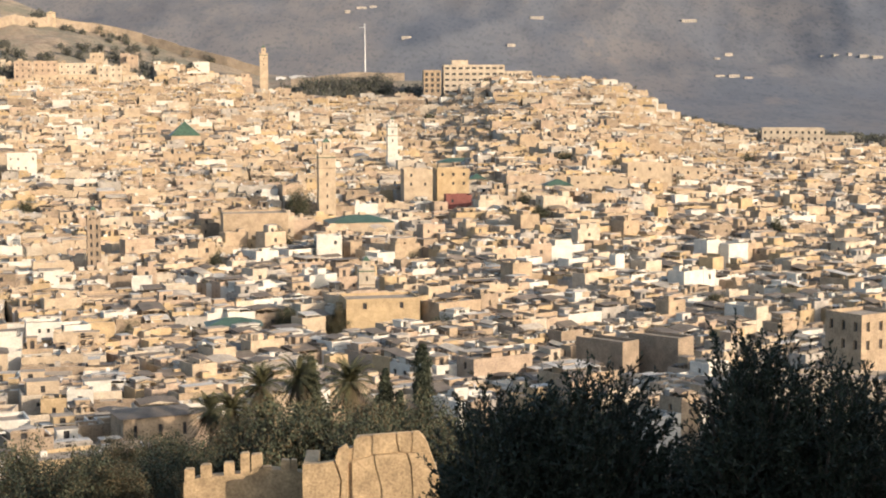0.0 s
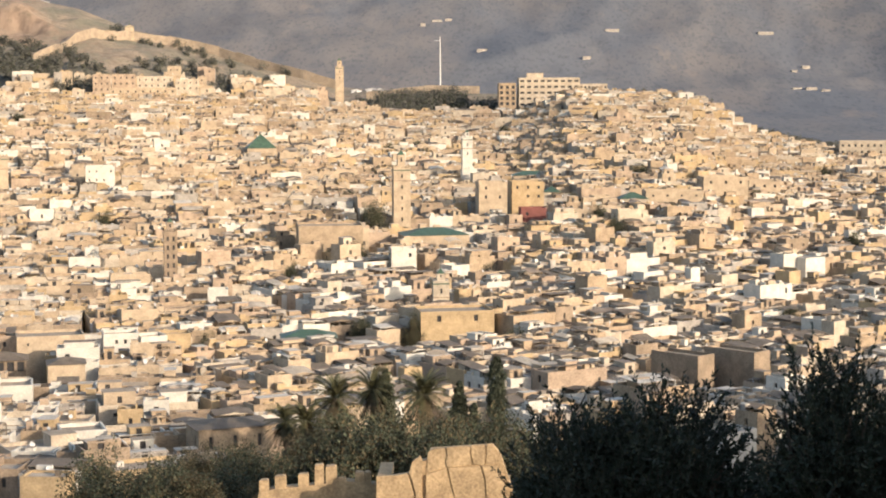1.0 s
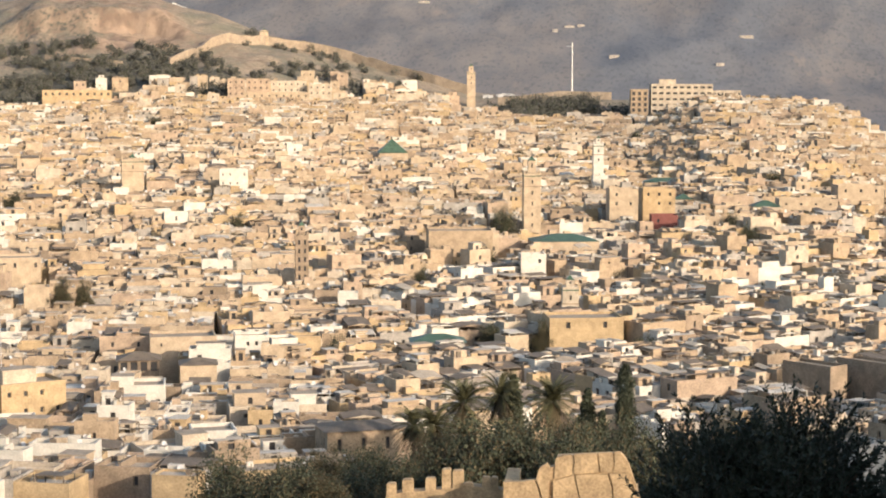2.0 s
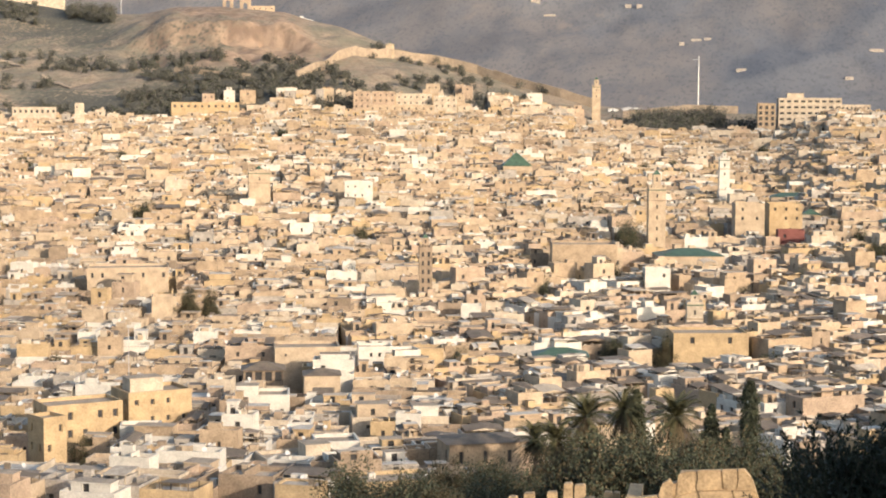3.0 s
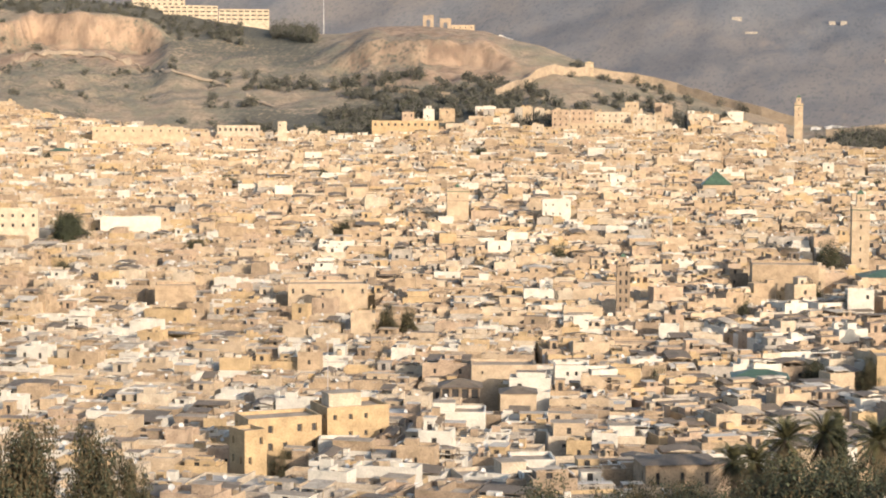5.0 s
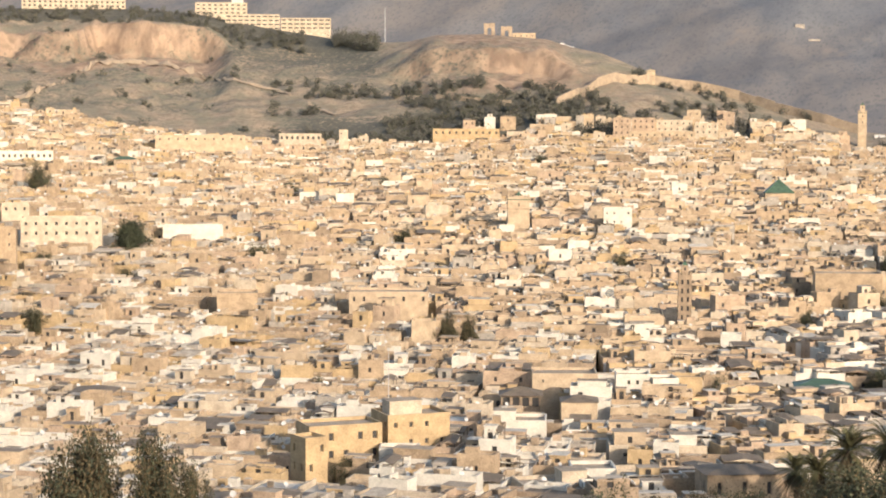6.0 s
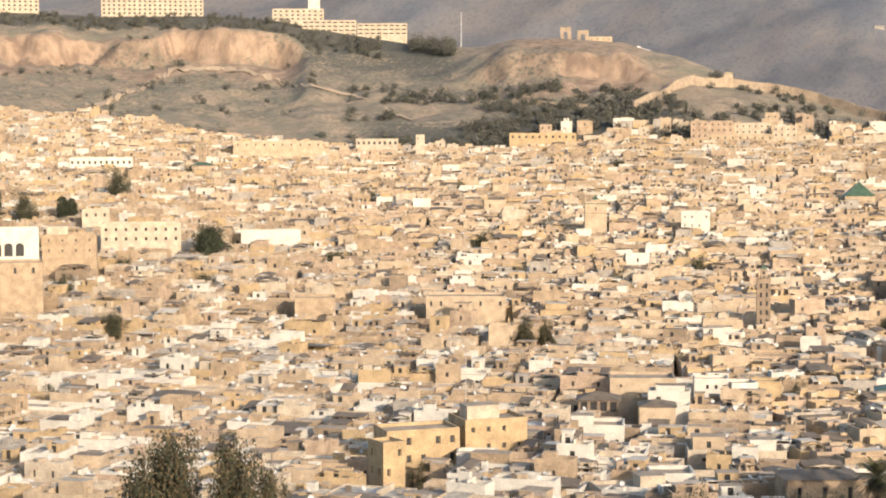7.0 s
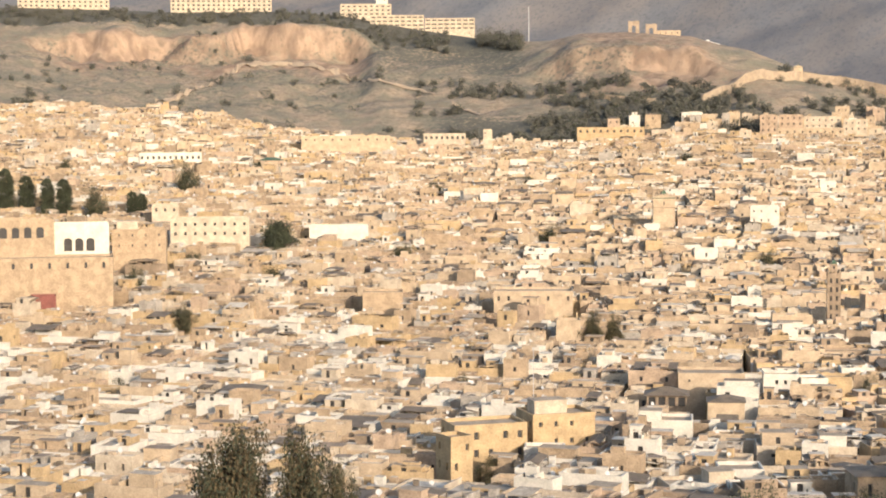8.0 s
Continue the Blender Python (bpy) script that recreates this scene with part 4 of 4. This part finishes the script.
# ---- plants ----
def leaves_mesh(name, mats, centres, spread, per, size, rng, aspect=0.45, up=0.0, slots=None):
    """Many small leaf blades round the given centres. up: how far the blades stand upright."""
    c = np.repeat(np.array(centres), per, axis=0)
    n = len(c)
    sp = np.repeat(np.array(spread, float).reshape(-1, 1) * np.ones((len(centres), 1)), per, axis=0)
    p = c + rng.normal(size=(n, 3)) * sp * 0.5
    a = rng.normal(size=(n, 3)) + np.array((0, 0, up))
    a /= np.linalg.norm(a, axis=1)[:, None]
    b = np.cross(a, rng.normal(size=(n, 3)))
    b /= np.linalg.norm(b, axis=1)[:, None]
    l = size * rng.uniform(0.6, 1.4, (n, 1))
    v = np.stack((p - a * l / 2, p + b * l * aspect / 2, p + a * l / 2, p - b * l * aspect / 2), 1).reshape(-1, 3)
    me = bpy.data.meshes.new(name)
    me.from_pydata(v.tolist(), [], np.arange(4 * n).reshape(-1, 4).tolist())
    for m in mats:
        me.materials.append(m)
    if len(mats) > 1:
        me.polygons.foreach_set("material_index", rng.choice(len(mats), n, p=slots).astype(np.int32))
    return me


def tube(s, pts, r0, r1, sides=7):
    """A tapered stem along some points."""
    pts = [Vector(p) for p in pts]
    rings = []
    for i, p in enumerate(pts):
        d = (pts[min(i + 1, len(pts) - 1)] - pts[max(i - 1, 0)]).normalized()
        x = d.orthogonal().normalized()
        y = d.cross(x)
        r = r0 + (r1 - r0) * i / (len(pts) - 1)
        rings.append([p + (x * math.cos(2 * math.pi * k / sides) + y * math.sin(2 * math.pi * k / sides)) * r for k in range(sides)])
    for i in range(len(pts) - 1):
        for k in range(sides):
            j = (k + 1) % sides
            s.quad([rings[i][k], rings[i][j], rings[i + 1][j], rings[i + 1][k]])


def broadleaf_meshes(seed, mats, slots, h=10.0, r=4.0, low=0.12, per=110, clumps=80, size=0.30):
    rng = np.random.default_rng(seed)
    u = rng.normal(size=(clumps, 3))
    u /= np.linalg.norm(u, axis=1)[:, None]
    c = u * rng.uniform(0.45, 1.0, (clumps, 1)) * np.array((r, r, h * (1 - low) / 2)) * (1 + 0.25 * rng.normal(size=(clumps, 1)))
    c[:, 2] = np.maximum(c[:, 2] + h * (1 + low) / 2, h * low)
    crown = leaves_mesh("crown", mats, c, r * 0.34, per, size, rng, 0.6, 0.3, slots)
    s = Solid([BARK])
    tube(s, [(0, 0, -1.5), (0.1, 0, h * 0.25), (-0.1, 0.1, h * 0.5)], 0.3, 0.16)
    for k in range(6):
        e = Vector(c[k * 5])
        tube(s, [(0, 0, h * 0.3), e * 0.5 + Vector((0, 0, h * 0.2)), e], 0.14, 0.03, 5)
    return s.mesh("trunk"), crown


def spire_meshes(seed, mats, slots, h=14.0, r=1.1, ragged=0.12):
    """A cypress: a narrow column that tapers at the top."""
    rng = np.random.default_rng(seed)
    n = 300
    t = np.sort(rng.uniform(0.06, 1, n))
    rad = r * np.minimum(1, (1.02 - t) * (7.0 if ragged < 0.15 else 1.6)) ** 0.7 * (1 + ragged * rng.normal(size=n))
    a = rng.uniform(0, 2 * np.pi, n)
    c = np.stack((np.cos(a) * rad * 0.75, np.sin(a) * rad * 0.75, t * h), 1)
    crown = leaves_mesh("crown", mats, c, np.maximum(0.15, rad * 0.42), 40, 0.34, rng, 0.4, 1.2, slots)
    s = Solid([BARK])
    tube(s, [(0, 0, -1.5), (0, 0, h * 0.5)], 0.22, 0.08)
    return s.mesh("trunk"), crown


def palm_meshes(seed, h=9.0, length=3.0, fronds=84):
    rng = random.Random(seed)
    s = Solid([BARK])
    tube(s, [(0, 0, -1.5), (0.1, 0, h * 0.5), (0, 0.1, h)], 0.32, 0.24)
    for k in range(40):                             # old leaf bases
        a, z = rng.uniform(0, 6.28), rng.uniform(h * 0.6, h)
        s.box(math.cos(a) * 0.27 - 0.09, math.sin(a) * 0.27 - 0.09, z, math.cos(a) * 0.27 + 0.09, math.sin(a) * 0.27 + 0.09, z + 0.28)
    f = Solid([PALM, SCRUB])
    for k in range(fronds):
        a, lift = rng.uniform(0, 6.28), rng.uniform(-1.0, 1.45)
        slot = 1 if lift < -0.3 else 0
        d, side = Vector((math.cos(a), math.sin(a), 0)), Vector((-math.sin(a), math.cos(a), 0))
        pts = []
        for i in range(13):
            t = i / 12
            pts.append(Vector((0, 0, h + 0.1)) + d * (length * t * math.cos(lift * (1 - t * 0.4))) + Vector((0, 0, length * (math.sin(lift) * t - 0.34 * t * t))))
        for i in range(1, 13):
            w = 0.55 * math.sin(math.pi * min(1, i / 12 * 0.85 + 0.12))
            fwd = (pts[i] - pts[i - 1]).normalized()
            for g in (-1, 1):
                tip = pts[i] + side * g * w + fwd * 0.35 - Vector((0, 0, 0.16))
                f.quad([pts[i] - fwd * 0.10, tip, pts[i] + fwd * 0.10], slot)
                tip2 = pts[i] + side * g * w * 0.9 + fwd * 0.5 - Vector((0, 0, 0.05)) - fwd * 0.12
                f.quad([pts[i] - fwd * 0.16, tip2, pts[i] - fwd * 0.04], slot)
    return s.mesh("trunk"), f.mesh("fronds")


def plant(name, label, meshes, x, y, top=None, scale=1.0, turn=0.0, wide=1.0, group="", natural=10.0, category="tree", crown="crown"):
    """A tree on the ground at x, y; top: the height that it reaches."""
    z = ground_z(x, y)
    k = (top - z) / natural if top else scale
    ob = tagged(empty(name, pose(x, y, z, 0, 0, turn) @ Matrix.Diagonal((k * wide, k * wide, k, 1))), label, category, group)
    part("trunk", meshes[0], ob), part(crown, meshes[1], ob)
    return ob


LEAFY = [broadleaf_meshes(k, [PINE, SCRUB], (0.75, 0.25), 10, 3.6 + 0.4 * (k % 3), 0.08) for k in range(4)]
AIRY = [broadleaf_meshes(20 + k, [SCRUB, PINE], (0.55, 0.45), 10, 2.6, 0.1, 230, 170, 0.20) for k in range(2)]
SPIRE = [spire_meshes(40 + k, [PINE], None, ragged=0.10 + 0.1 * k) for k in range(2)]
PALMS = [palm_meshes(60 + k) for k in range(3)]
rng = random.Random(5)
for k in range(150):                                 # the garden between the ramparts and the town
    for tries in range(20):
        az, d = rng.uniform(-5, 13.5), rng.uniform(168, 292)
        x, y = -math.sin(radians(az)) * d, math.cos(radians(az)) * d
        if all((inv @ Vector((x, y, 0))).x ** 2 > (half + 2) ** 2 or not y0 - 9 < (inv @ Vector((x, y, 0))).y < y1 + 2 for inv, half, y0, y1 in KEEP):
            break
    else:
        continue
    e = 0.203 if az > 7.5 else 0.187
    top = EYE - d * (e + rng.uniform(0.0, 0.028))
    h = top - ground_z(x, y)
    if h < 4:
        continue
    plant("garden_tree", "dark green leafy garden tree", LEAFY[k % 4] if k % 5 else AIRY[k % 2], x, y, top, turn=rng.uniform(0, 360), wide=rng.uniform(0.8, 1.15) * max(0.8, min(1.3, 9 / h)), group="garden trees")
for x, y, top, k, w in ((-12.7, 243, 59.0, 0, 1.25), (-25.3, 248, 57.6, 1, 1.2), (-23.8, 236, 55.4, 2, 1.1), (-28.5, 240, 56.0, 0, 1.0), (-32.0, 246, 54.6, 1, 1.0), (-20.5, 252, 58.2, 2, 1.0), (-17.8, 230, 56.5, 1, 0.9)):
    p = plant("palm", "date palm with drooping dusty green fronds", PALMS[k], x, y, top - 1.6, turn=rng.uniform(0, 360), natural=9.0, group="garden palms", crown="fronds")
    p.scale = (w, w, p.scale.z)
plant("cypress", "tall narrow dark cypress at the garden's edge", SPIRE[0], -2.9, 250, 61.6, natural=14, wide=0.75)
for x, y, top in ((-8.2, 252, 57.8), (-18.9, 256, 58.9), (-6.0, 246, 55.8)):
    plant("conifer", "ragged dark conifer in the garden", SPIRE[1], x, y, top, natural=14, wide=1.5, group="garden conifers")
for x, y, top, w in ((-65.3, 113.0, 77.4, 0.58), (-61.4, 117.0, 76.6, 0.48), (-67.6, 119, 75.8, 0.42), (-59.0, 118.5, 74.6, 0.32)):
    plant("casuarina", "feathery brown-green tree on the slope", AIRY[k % 2], x, y, top, turn=rng.uniform(0, 360), wide=w, group="slope trees")
KEEP.append((pose(-106.5, 262, 0, 0, 0, 20).inverted(), 0.5, -12, 14))
for x, y, top in ((-108.5, 272, 45.5), (-106.3, 266, 43.5)):
    plant("lane_tree", "dark tree in the narrow lane", AIRY[1], x, y, top, turn=x, wide=1.0, group="lane trees")
plant("round_tree", "dense round dark tree among the roofs", broadleaf_meshes(90, [PINE], None, 10, 3.9, 0.05, 230, 120, 0.34), -277.6, 513, 69.2, wide=0.9)
for x, y, top, w in ((-373.8, 524, 82.2, 1.6), (-367.7, 525, 82.0, 1.8), (-389.9, 522, 85.6, 1.6), (-384.0, 526, 83.0, 1.9), (-352.1, 544, 77.2, 2.0), (-349.5, 546, 76.5, 1.8)):
    plant("cypress", "broad dark cypress behind the palace", SPIRE[0], x, y, top, natural=14, wide=w, group="palace cypresses")
for x, y, top in ((-361.6, 535, 79.0), (-300.5, 508, 68.5), (-140.4, 421, 52.8), (-136.0, 424, 52.0), (-362.6, 598.7, 86.0), (-256, 470, 58.5), (-33.0, 490, 53.5), (-45, 505, 55.0), (-58.5, 506, 54.5), (-23.0, 398, 47.5), (-8, 480, 51), (20, 600, 62), (30, 470, 50), (-44.8, 560, 63)):
    plant("town_tree", "small dark tree between the houses", LEAFY[k % 4] if y > 430 else AIRY[0], x, y, top, turn=x, wide=0.8, group="trees among the houses")
    KEEP.append((pose(x, y, 0).inverted(), 2, -3, 3))
    k += 1


for k in range(34):
    az, d = rng.uniform(-13, 35), rng.uniform(340, 900)
    x, y = -math.sin(radians(az)) * d, math.cos(radians(az)) * d
    if any(abs((inv @ Vector((x, y, 0))).x) < half + 3 and y0 - 6 < (inv @ Vector((x, y, 0))).y < y1 + 3 for inv, half, y0, y1 in KEEP):
        continue
    plant("town_tree", "small dark tree between the houses", LEAFY[k % 4], x, y, ground_z(x, y) + rng.uniform(7.0, 9.0), turn=k * 40, wide=rng.uniform(0.7, 1.1), group="trees among the houses")
    KEEP.append((pose(x, y, 0).inverted(), 0.5, -1, 1))


def woods(label, spots, seed, size=0.8):
    """Distant trees that nobody could count: clumps of blades over the spots x, y, z, height."""
    rng = np.random.default_rng(seed)
    c, sp = [], []
    for x, y, z, h in spots:
        for i in range(7):
            c.append((x + rng.normal() * h * 0.25, y + rng.normal() * h * 0.25, z + h * rng.uniform(0.15, 0.9)))
            sp.append(h * 0.36)
    tagged(new("woods", leaves_mesh("woods", [HAZED, PINE], c, np.array(sp), 26, size, rng, 0.7, 0.2, (0.8, 0.2))), label, "trees", kind="stuff")


spots = []
for k in range(6500):
    az = rng.uniform(-14, 37)
    de, dc = table(az, EDGE_D), table(az, CREST_D)
    dense = max(smooth(0.5, 1.0, az) * smooth(4.6, 4.0, az), smooth(-7, -8, az), 0.9 * smooth(13, 14.5, az) * smooth(25, 23, az), 0.6 * smooth(9, 11, az) * smooth(14.8, 13.5, az), 0.25)
    if rng.random() > dense:
        continue
    d = de + (rng.uniform(-12, 30) if az < 5 else rng.uniform(-25, (dc - de) * (0.5 if 13 < az < 24 else 0.95)))
    if az < -7:
        d = de + rng.uniform(0, 260)
    if az > 23 and rng.random() < 0.55:
        d = de + (dc - de) * rng.uniform(0.80, 0.99)
    x, y = -math.sin(radians(az)) * d, math.cos(radians(az)) * d
    if fbm(x, y, 70) > (0.3 if az > 23 and d > de + 0.78 * (dc - de) else 0.12 if 13 < az < 24 or az < 5 else -0.05):
        continue
    h = rng.uniform(2.5, 5.5) * (1.7 if 0.5 < az < 4.5 else 1.0)
    if all(not (abs((inv @ Vector((x, y, 0))).x) < half + 3 and y0 - 14 < (inv @ Vector((x, y, 0))).y < y1 + 3) for inv, half, y0, y1 in KEEP):
        spots.append((x, y, ground_z(x, y) - 0.3, h))
for k in range(120):                                 # the grove beside the plateau hotel
    az = rng.uniform(20.7, 22.0)
    d = table(az, CREST_D) + rng.uniform(-34, 4)
    x, y = -math.sin(radians(az)) * d, math.cos(radians(az)) * d
    spots.append((x, y, ground_z(x, y) - 0.5, rng.choice((3, 4, 5, 6, 9)) + rng.random()))
woods("dark scrubby trees on the hill and at the town's edge", spots, 3)


def olive_tree(seed, x, y, top, r, lean=0.0, n=2100):
    """A near olive: twisted trunk, limbs, upright twigs set with narrow leaves."""
    rng = np.random.default_rng(seed)
    z = ground_z(x, y)
    ob = tagged(empty("olive_tree", pose(x, y, z)), "dense dark olive tree with upright leafy twigs, in shade", "tree", "olive trees")
    h = top - z
    s = Solid([BARK])
    tube(s, [(0, 0, -0.8), (0.1, 0.05, 0.7), (-0.05, 0.1, 1.5)], 0.24, 0.17, 10)
    tw = Solid([BARK])
    pos, dirs = [], []
    u = rng.normal(size=(n, 3))
    u /= np.linalg.norm(u, axis=1)[:, None]
    rad = rng.uniform(0.15, 1.0, n) ** 0.5
    lump = np.array([1 + 0.28 * noise.noise(Vector(v) * 1.7 + Vector((seed, 0, 0))) for v in u])
    base = u * (rad * lump)[:, None] * np.array((r, r, h * 0.40))
    base[:, 2] += h * 0.53
    for k in range(0, n, 40):
        e = Vector(base[k])
        tube(s, [(-0.05, 0.1, 1.4), e * 0.45 + Vector((0, 0, 0.9)), e], 0.09, 0.015, 6)
    for k in range(n):
        d = u[k] * np.array((0.7, 0.7, 0.4)) + np.array((lean, 0, 0.6)) + rng.normal(size=3) * 0.38
        d /= np.linalg.norm(d)
        length = rng.uniform(0.22, 0.55)
        a = Vector(base[k])
        tube(tw, [a - Vector(d) * 0.12, a + Vector(d) * length], 0.005, 0.002, 3)
        m = int(length / 0.011)
        t = rng.uniform(-0.15, length, m)
        pos.append(base[k] + d * t[:, None])
        dirs.append(d * 0.85 + rng.normal(size=(m, 3)) * 0.48)
    p, a = np.concatenate(pos), np.concatenate(dirs)
    a /= np.linalg.norm(a, axis=1)[:, None]
    b = np.cross(a, rng.normal(size=a.shape))
    b /= np.linalg.norm(b, axis=1)[:, None]
    l = rng.uniform(0.055, 0.10, (len(p), 1))
    v = np.stack((p, p + a * l * 0.5 + b * l * 0.16, p + a * l, p + a * l * 0.5 - b * l * 0.16), 1).reshape(-1, 3)
    me = bpy.data.meshes.new("leaves")
    me.from_pydata(v.tolist(), [], np.arange(len(v)).reshape(-1, 4).tolist())
    me.materials.append(OLIVE)
    part("trunk", s.mesh("trunk"), ob), part("branching", tw.mesh("branching"), ob), part("leaves", me, ob)


olive_tree(3, 1.75, 22.2, 96.35, 1.15, n=2300)
olive_tree(5, 0.95, 22.0, 96.2, 1.05, n=2000)
olive_tree(8, 4.55, 21.8, 96.6, 1.30, n=2500)
olive_tree(12, 3.66, 21.4, 97.05, 0.74, n=1200)
olive_tree(15, 0.55, 21.0, 94.9, 0.75, n=700)
olive_tree(17, 3.1, 23.5, 95.2, 1.2, n=1300)
olive_tree(19, 5.45, 22.4, 96.3, 0.95, n=1500)


# ---- masts and poles ----
def mast(label, x, y, top, r, name="mast", arms=True):
    z = ground_z(x, y)
    ob = tagged(empty(name, pose(x, y, z)), label, "mast")
    s = Solid([IRON])
    tube(s, [(0, 0, -1), (0, 0, (top - z) * 0.5), (0, 0, top - z)], r, r * 0.5, 8)
    part("pole", s.mesh("pole"), ob)
    if arms:
        s = Solid([IRON])
        s.box(-3.2, -0.15, top - z - 2.4, 0, 0.15, top - z - 2.0)
        part("crossarm", s.mesh("crossarm"), ob)


mast("tall pale steel lighting mast by the hilltop gardens", -45.0, 1059, 126.0, 0.55)
mast("thin radio mast on the hill", -454.1, 1218.1, 183.9, 0.4, arms=False)
mast("thin dark pole above the roofs", -128.2, 346.1, 54.6, 0.12, "pole", arms=False)


# ---- the town ----
def in_town(x, y):
    d, az = polar(x, y)
    foot = 80 if 7.5 < az < 11 and fbm(x, y, 30) > -0.1 else 45 if 11 <= az < 14.8 and fbm(x, y, 30) > 0.0 else 55 if 5 < az < 19 and fbm(x, y, 30) > 0.12 else 0
    if not -18 < az < 41 or d > table(az, EDGE_D) - 6 + foot:
        return False
    start = 305 if -5 < az < 7.2 else 284 if az < 9.6 else 244 if az < 11.5 else 232
    if d < start + 6 * math.sin(az * 2):
        return False
    for inv, half, y0, y1 in KEEP:
        q = inv @ Vector((x, y, 0))
        if abs(q.x) < half + 3.4 and y0 - 3.0 < q.y < y1 + 3.4:
            return False
    return True


def plots(x0, y0, x1, y1, rng, out):
    w, d = x1 - x0, y1 - y0
    if (w < 8.6 and d < 6.4) or (w < 14 and d < 9 and rng.random() < 0.24):
        out.append((x0, y0, x1, y1))
        return
    k = rng.uniform(0.36, 0.64)
    if w > 1.5 * d:
        plots(x0, y0, x0 + w * k, y1, rng, out), plots(x0 + w * k, y0, x1, y1, rng, out)
    else:
        plots(x0, y0, x1, y0 + d * k, rng, out), plots(x0, y0 + d * k, x1, y1, rng, out)


def build_town():
    rng = random.Random(11)
    houses = []
    size, lane = 46.0, 1.8
    for i in range(-20, 20):
        for j in range(2, 26):
            cx, cy = i * size + (j % 2) * 15, j * size
            d, az = polar(cx, cy)
            if not (190 < d < 1100 and -21 < az < 44):
                continue
            turn = 13 + 19 * smooth(14, 7, az) * smooth(600, 440, d) + 22 * fbm(cx, cy, 260, 2) + rng.uniform(-5, 5)
            level = rng.uniform(-0.6, 0.6)
            cells = []
            half = size / 2 - lane / 2
            plots(-half, -half, half, half, rng, cells)
            m = pose(cx, cy, 0, 0, 0, turn)
            for x0, y0, x1, y1 in cells:
                p = m @ Vector(((x0 + x1) / 2, (y0 + y1) / 2, 0))
                if not in_town(p.x, p.y) or rng.random() < 0.02:
                    continue
                h = 5.8 + 1.2 * smooth(470, 400, math.hypot(p.x, p.y)) + level + rng.uniform(-0.9, 0.9) + (rng.uniform(1.5, 3.0) if rng.random() < 0.07 else 0)
                dist = math.hypot(p.x, p.y)
                white = 27 if dist < 470 and az < 13 else 30 if dist < 450 else 11
                tone = rng.choices(range(8), WEIGHT[:4] + [white] + WEIGHT[5:])[0]
                roof = rng.choices(range(4), (3, 1, 5, 1) if dist < 480 and polar(p.x, p.y)[1] < 11 else (2, 6, 1, 5))[0]
                houses.append((dist, p.x, p.y, turn, x1 - x0 - 0.06, y1 - y0 - 0.06, h, tone, roof, rng.random()))
    houses.sort()
    return houses


TONE = ("sand-coloured", "tan", "ochre", "pale cream", "whitewashed", "rose-tinted", "weathered brown", "grey-beige")
HOUSES = build_town()
NEAR = 300
chunks = {}
for n, (dist, x, y, turn, w, dd, h, tone, roof, seed) in enumerate(HOUSES):
    rng = random.Random(seed)
    m = pose(x, y, ground_z(x, y), 0, 0, turn)
    az = polar(x, y)[1]
    sheet = 0.62 if az < 11 and dist < 480 else 0.2
    if n < NEAR:
        house = tagged(empty("house", m), TONE[tone] + " flat-roofed old town house with a parapet", "house", "old town houses")
        parts, single = [], {}

        def get(kind):
            if kind in ("wall", "roof"):
                if kind not in single:
                    single[kind] = Solid(TOWN)
                    parts.append((kind, single[kind]))
                return single[kind]
            parts.append((kind, Solid(TOWN)))
            return parts[-1][1]

        dishes = flat_house(get, Matrix(), w, dd, h, rng, tone, roof, sheet, get)
        attach(parts, house)
        for cx, cy, z, r, up, tn in dishes:
            dish = tagged(empty("satellite_dish", m @ pose(cx, cy, z)), "off-white satellite dish on a short post", "dish", "roof dishes")
            a, b = Solid(TOWN), Solid(TOWN)
            add_dish(a, b, Matrix(), 0, 0, 0, r, up, tn)
            part("reflector", a.mesh("reflector"), dish), part("post", b.mesh("post"), dish)
    else:
        s = chunks.setdefault((int((az + 20) / 12), int(dist / 250)), Solid(TOWN))
        for dish in flat_house(lambda kind: s, m, w, dd, h, rng, tone, roof, sheet):
            add_dish(s, s, m, *dish)
for key, s in chunks.items():
    tagged(new("town_houses", s.mesh("town_houses")), "dense flat-roofed sand and white plastered houses", "houses", kind="stuff")
